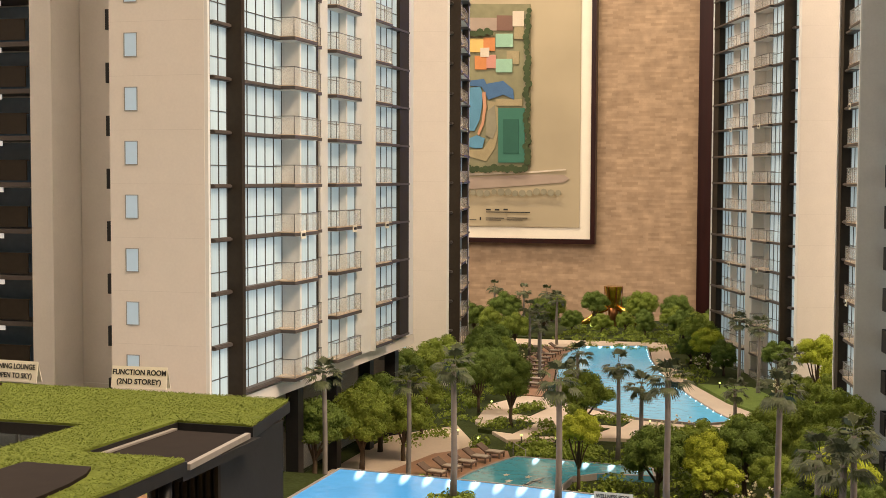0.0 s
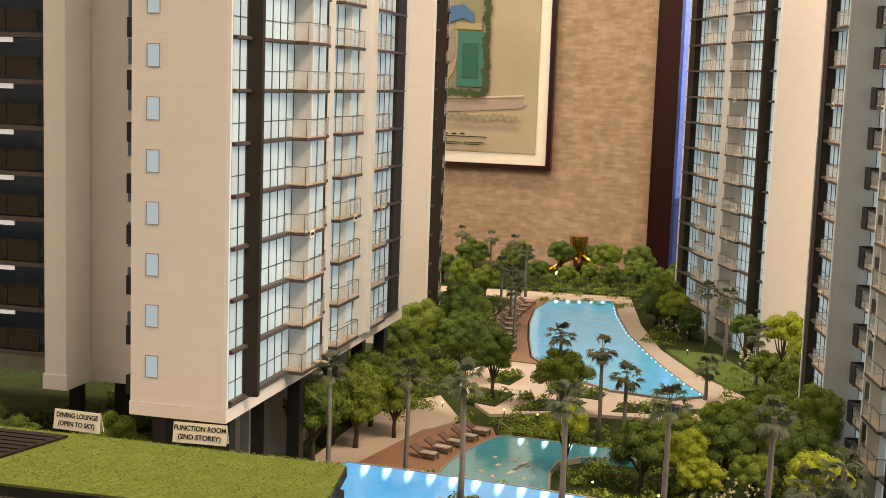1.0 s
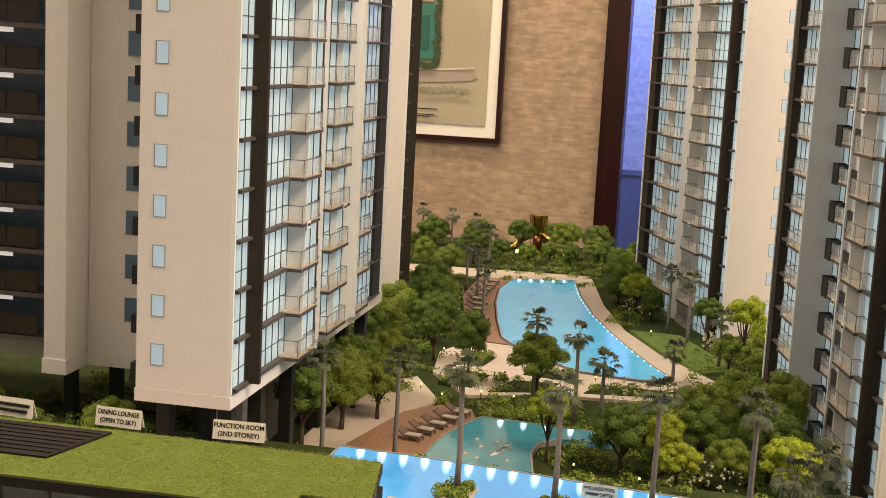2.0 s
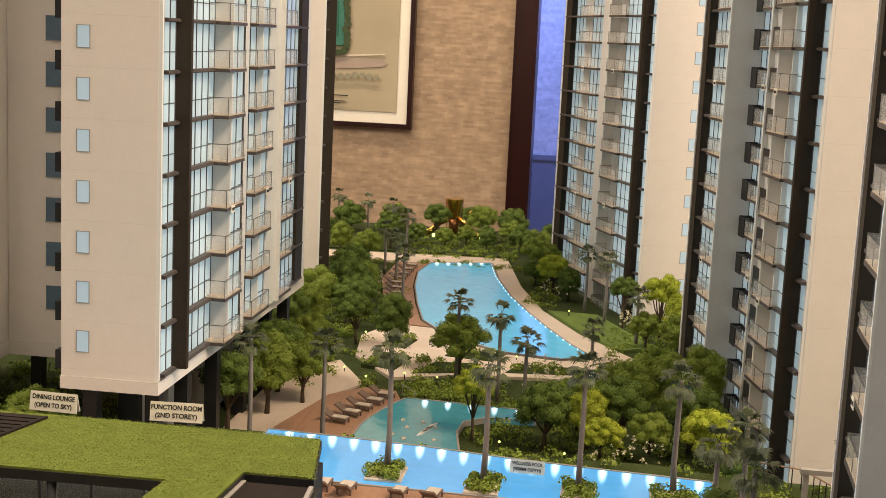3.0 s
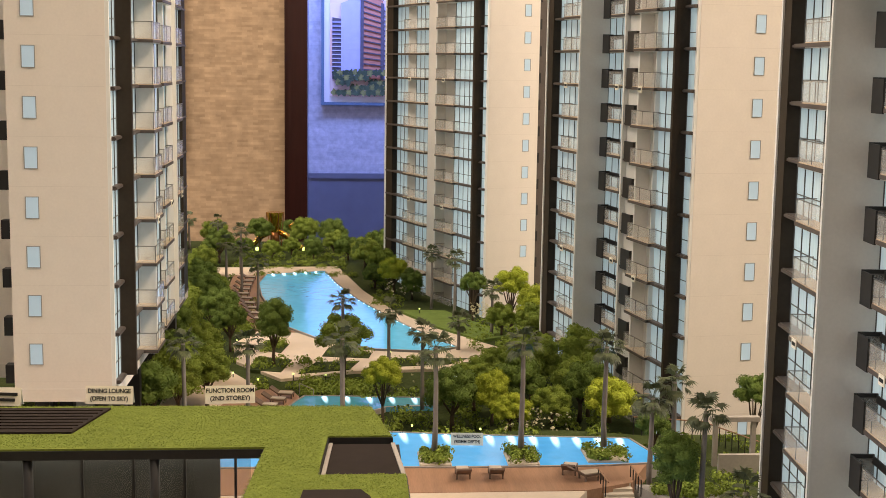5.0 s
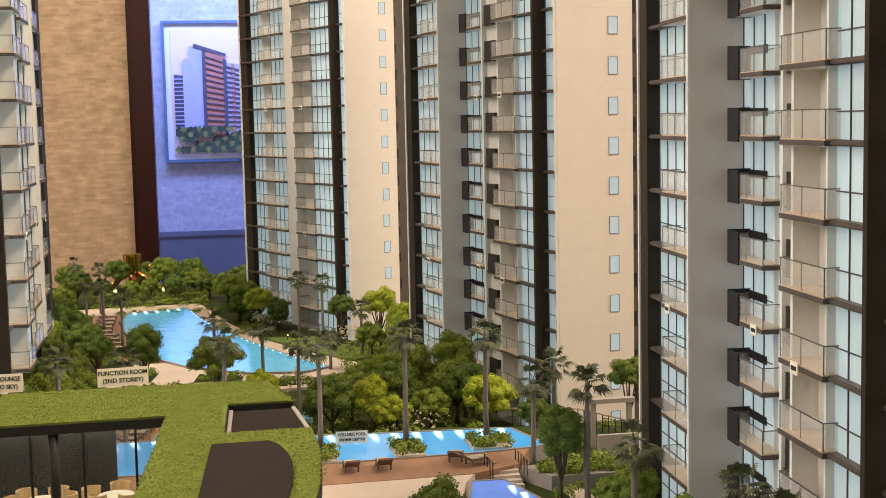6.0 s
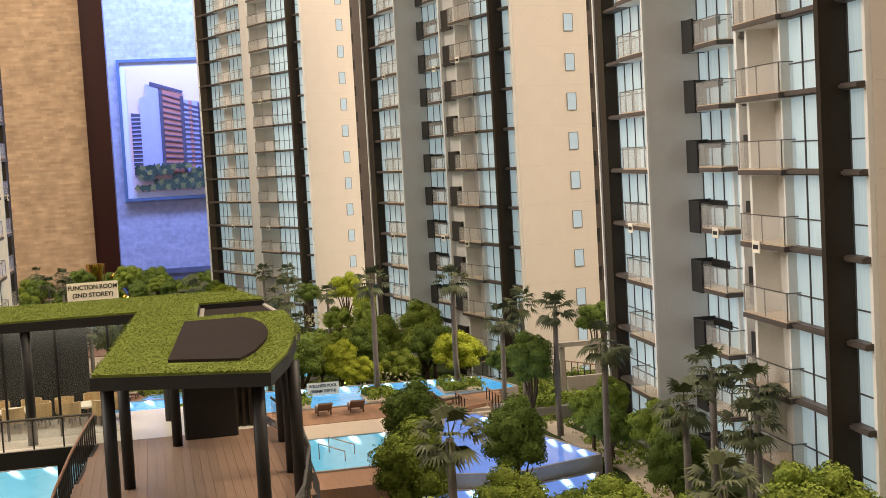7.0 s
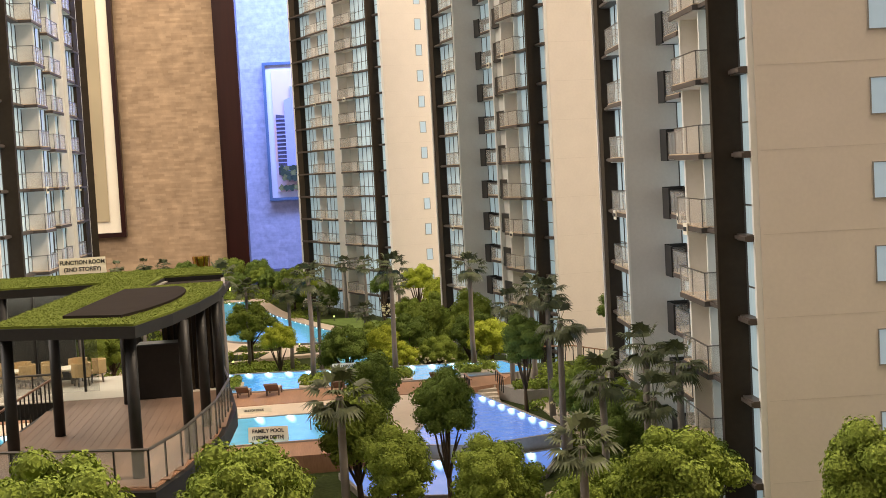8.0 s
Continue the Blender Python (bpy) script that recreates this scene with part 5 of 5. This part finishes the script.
while n < 42000:
    x, y = leafy.uniform(-8, 16.6), leafy.uniform(-48, -24.3)
    if y < -30.55 and x < 11.22 - (-30.6 - y) * 0.07:
        continue
    if x > 16.55 - max(0, -40 - y) * 0.22 or (y < -46.3 and x < 10.1 + (-46.3 - y) * 2.5) or x > 15.4 + (-24.4 - y) * 0.2:
        continue
    if (12.85 - max(0, -36 - y) * 0.07 < x < 15.45 - max(0, -40.5 - y) * 0.2 and -45.8 < y < -36) or (13.4 < x and -34 < y < -29.2) or (x < 3.8 and -28.6 < y < -24.9) or (12.4 < x < 14.4 and -45.4 < y < -43):
        continue
    a, h = leafy.uniform(0, 6.28), leafy.uniform(0.004, 0.022)
    c, s = math.cos(a) * 0.024, math.sin(a) * 0.024
    l1, l2 = leafy.uniform(-0.11, 0.11), leafy.uniform(-0.11, 0.11)
    bm_g.faces.new([bm_g.verts.new((x + c, y + s, 10.835)), bm_g.verts.new((x - c, y - s, 10.835)), bm_g.verts.new((x + l1, y + l2, 10.86 + h))])
    n += 1
tagged(part("turf_blades", bm_g, M["blade"], None, "short bright green turf fibres on the roof"), category="grass", kind="stuff")

# ---- pool furniture ----


def lounger_proto():
    l = thing("sun_lounger", (0, 0, 0), "brown sun lounger with raised backrest on the deck", "sun lounger", "pool loungers")
    bm = one((-0.36, -0.7, 0.26, 0.36, 0.35, 0.36))
    part("seat", bm, M["wicker"], l)
    bm = one((-0.36, 0, 0, 0.36, 0.75, 0.09))
    bm.transform(Matrix.Translation((0, 0.35, 0.28)) @ Matrix.Rotation(radians(32), 4, "X"))
    part("backrest", bm, M["wicker"], l)
    part("cushion", one((-0.3, -0.62, 0.36, 0.3, 0.33, 0.41)), M["cushion"], l, "pale cushion")
    for x in (-0.32, 0.32):
        for y in (-0.62, 0.3):
            part("leg", one((x - 0.04, y - 0.04, 0, x + 0.04, y + 0.04, 0.27)), M["wicker"], l)
    return l


LOUNGERS = [(15.4, -3.3, 0.96, 175), (17.3, -3.3, 0.96, 172), (21.4, -4.0, 0.96, 180), (23.4, -4.0, 0.96, 178), (28.0, -3.4, 0.96, 165), (28.9, -4.6, 0.96, 110), (11.0, -3.2, 0.96, 178), (12.4, -3.4, 0.96, 175)]
LOUNGERS += [(6.9 + k * 0.55, 20.6 + k * 1.9, -2.36, 78) for k in range(5)]
LOUNGERS += [(1.7 + max(0, (76 - 60 - k * 3.1)) * 0.12 * 1.6, 61 + k * 3.1, -2.36, 80) for k in range(10)]
first = None
for x, y, z, rz in LOUNGERS:
    m = pose(x * K, y * K, z * K, 0, 0, rz) @ Matrix.Scale(1.1, 4)
    if first is None:
        first = lounger_proto()
        first.matrix_world = m
    else:
        copy_thing(first, m)

for x, y, w in ((14.1, 0.3, 1.1), (19.9, -0.5, 1.0), (25.4, -0.5, 1.0), (30.8, 0.0, 1.3)):
    p = thing("planter", (x, y, 0.97), "cream stone planter with low shrubs beside palm", "planter", "pool planters")
    bm = one((-w, -1.5, 0, w, 1.3, 0.2))
    bevelled(bm, 0.05)
    part("box", bm, M["stone"], p)
    bm = bmesh.new()
    for _ in range(24):
        r = rng.uniform(0.3, 0.5)
        leaf_cloud(bm, (rng.uniform(-w + 0.1, w - 0.1), rng.uniform(-1.4, 1.2), 0.26 + r * 0.4), (r, r, r * 0.8), 60, 0.10, rng)
    part("shrub", bm, M["leaf_mid"], p, "low green shrub")
slab("planter_bed", [(31.6, -5.4), (38, -6.2), (38, -8.4), (32.8, -8.2)], 0.0, 0.9, M["concrete"], "grey raised planting bed wall")
bm = bmesh.new()
for _ in range(60):
    r = rng.uniform(0.3, 0.5)
    leaf_cloud(bm, (rng.uniform(32.6, 37.8), rng.uniform(-8.0, -6.2), 0.95 + r * 0.3), (r, r, r * 0.8), 60, 0.10, rng)
tagged(part("hedge", bm, M["leaf_mid"], None, "clipped green hedge in raised bed"), category="hedge")
for k in range(5):
    structure("steps", one((29.6, -5.3 - k * 0.5, 0.0, 31.4, -4.8 - k * 0.5, 0.92 - k * 0.17)), M["stone"], "cream stone garden step")
railing("pool_railing", [(31.6, -4.2), (31.7, -7.4)], 0.6, 1.1, False, "dark railing beside garden steps")
railing("pool_railing", [(29.5, -4.8), (29.6, -7.4)], 0.6, 1.1, False, "dark railing beside garden steps")
railing("garden_fence", [(34.5, 8.2), (39, 7.0), (41.5, 2.0)], 0.0, 1.3, False, "black metal fence round the garden")
for x, y in ((19.6, -16), (20.3, -14.6), (10.4, 29.4)):
    h = thing("handrail", (x, y, 0.9 if y < 0 else -2.35), "thin steel pool handrail", "handrail")
    bm = bmesh.new()
    tube(bm, [(0, 0, 0), (0, 0, 0.9), (1.2, -1.0, 0.6), (1.2, -1.0, 0)], [0.035] * 4, 6)
    part("rail", bm, M["concrete"], h)
for x, y, w, d in ((44.5, 4.0, 1.6, 2.0), (39.5, 1.0, 1.4, 1.6)):
    t = thing("barbecue_pavilion", (x, y, 0.0), "small grey garden pavilion frame", "pavilion")
    part("wall", one((-w, -d, 0, w, -d + 0.3, 1.2)), M["concrete"], t)
    for sx in (-w, w - 0.3):
        part("post", one((sx, -0.2, 0, sx + 0.3, 0.1, 3.0)), M["concrete"], t)
    part("beam", one((-w - 0.2, -0.3, 3.0, w + 0.2, 0.2, 3.3)), M["concrete"], t)

for k, (x, y, z) in enumerate(((19.4, 17.6, -2.0), (24.2, 13.0, -1.0), (4.2, 36, -2.2), (22.6, 66.2, -2.0), (9.6, 35.5, -2.2), (6.6, 33.4, -2.2), (34.6, -24, 0.5), (35, -31, 0.5), (12.5, 35, -2.2), (3.4, 50, -2.2), (26.4, 22, -1.8), (18.6, 44.6, -2.2))):
    g = thing("garden_lamp", (x, y, z - 0.5), "tiny glowing yellow garden spotlight", "lamp", "garden lamps")
    bm = bmesh.new()
    bmesh.ops.create_uvsphere(bm, u_segments=10, v_segments=6, radius=0.085)
    part("bulb", bm, M["warm_led"], g, at=(0, 0, 0.62))
    bm = bmesh.new()
    tube(bm, [(0, 0, 0), (0, 0, 0.5)], [0.05, 0.05], 6)
    part("stake", bm, M["black"], g)

# ---- gold play tower at the far end ----
G = thing("play_tower", (3.4, 119, -2.5), "polished gold play tower with spiral slides", "play tower")
bm = bmesh.new()
tube(bm, [(0, 0, 0), (0, 0, 2.6)], [0.8, 0.7], 12)
part("drum", bm, M["copper"], G, "bronze lower drum", smooth=True)
bm = bmesh.new()
tube(bm, [(0, 0, 2.6), (0, 0, 3.0), (0, 0, 5.2), (0, 0, 5.6)], [0.75, 0.85, 1.25, 1.3], 12)
part("funnel", bm, M["gold"], G, "gold funnel top")
for k in range(6):
    a = k * math.tau / 6
    bm = bmesh.new()
    tube(bm, [(0.9 * math.cos(a), 0.9 * math.sin(a), 0), (1.32 * math.cos(a), 1.32 * math.sin(a), 5.6)], [0.07, 0.07], 6)
    part("rib", bm, M["copper"], G)
for sgn in (-1, 1):
    bm = bmesh.new()
    tube(bm, [(sgn * 0.7, -0.3, 2.6), (sgn * 2.0, -0.8, 2.0), (sgn * 3.0, -1.2, 1.0), (sgn * 4.2, -1.6, 0.25)], [0.45, 0.42, 0.42, 0.5], 10)
    part("slide", bm, M["gold"], G, "gold tube slide", smooth=True)
bm = bmesh.new()
tube(bm, [(2.2, -0.5, 3.4), (2.8, -0.5, 3.9), (3.0, -0.6, 3.2), (2.5, -0.5, 2.8)], [0.3, 0.35, 0.3, 0.2], 8)
part("spiral", bm, M["gold"], G, smooth=True)
for x, y in ((-2.5, -3), (4.5, -3)):
    bm = bmesh.new()
    bmesh.ops.create_uvsphere(bm, u_segments=10, v_segments=6, radius=0.3)
    part("glow_lamp", bm, M["warm_led"], G, "warm yellow lamp", at=(x, y, 0.35))
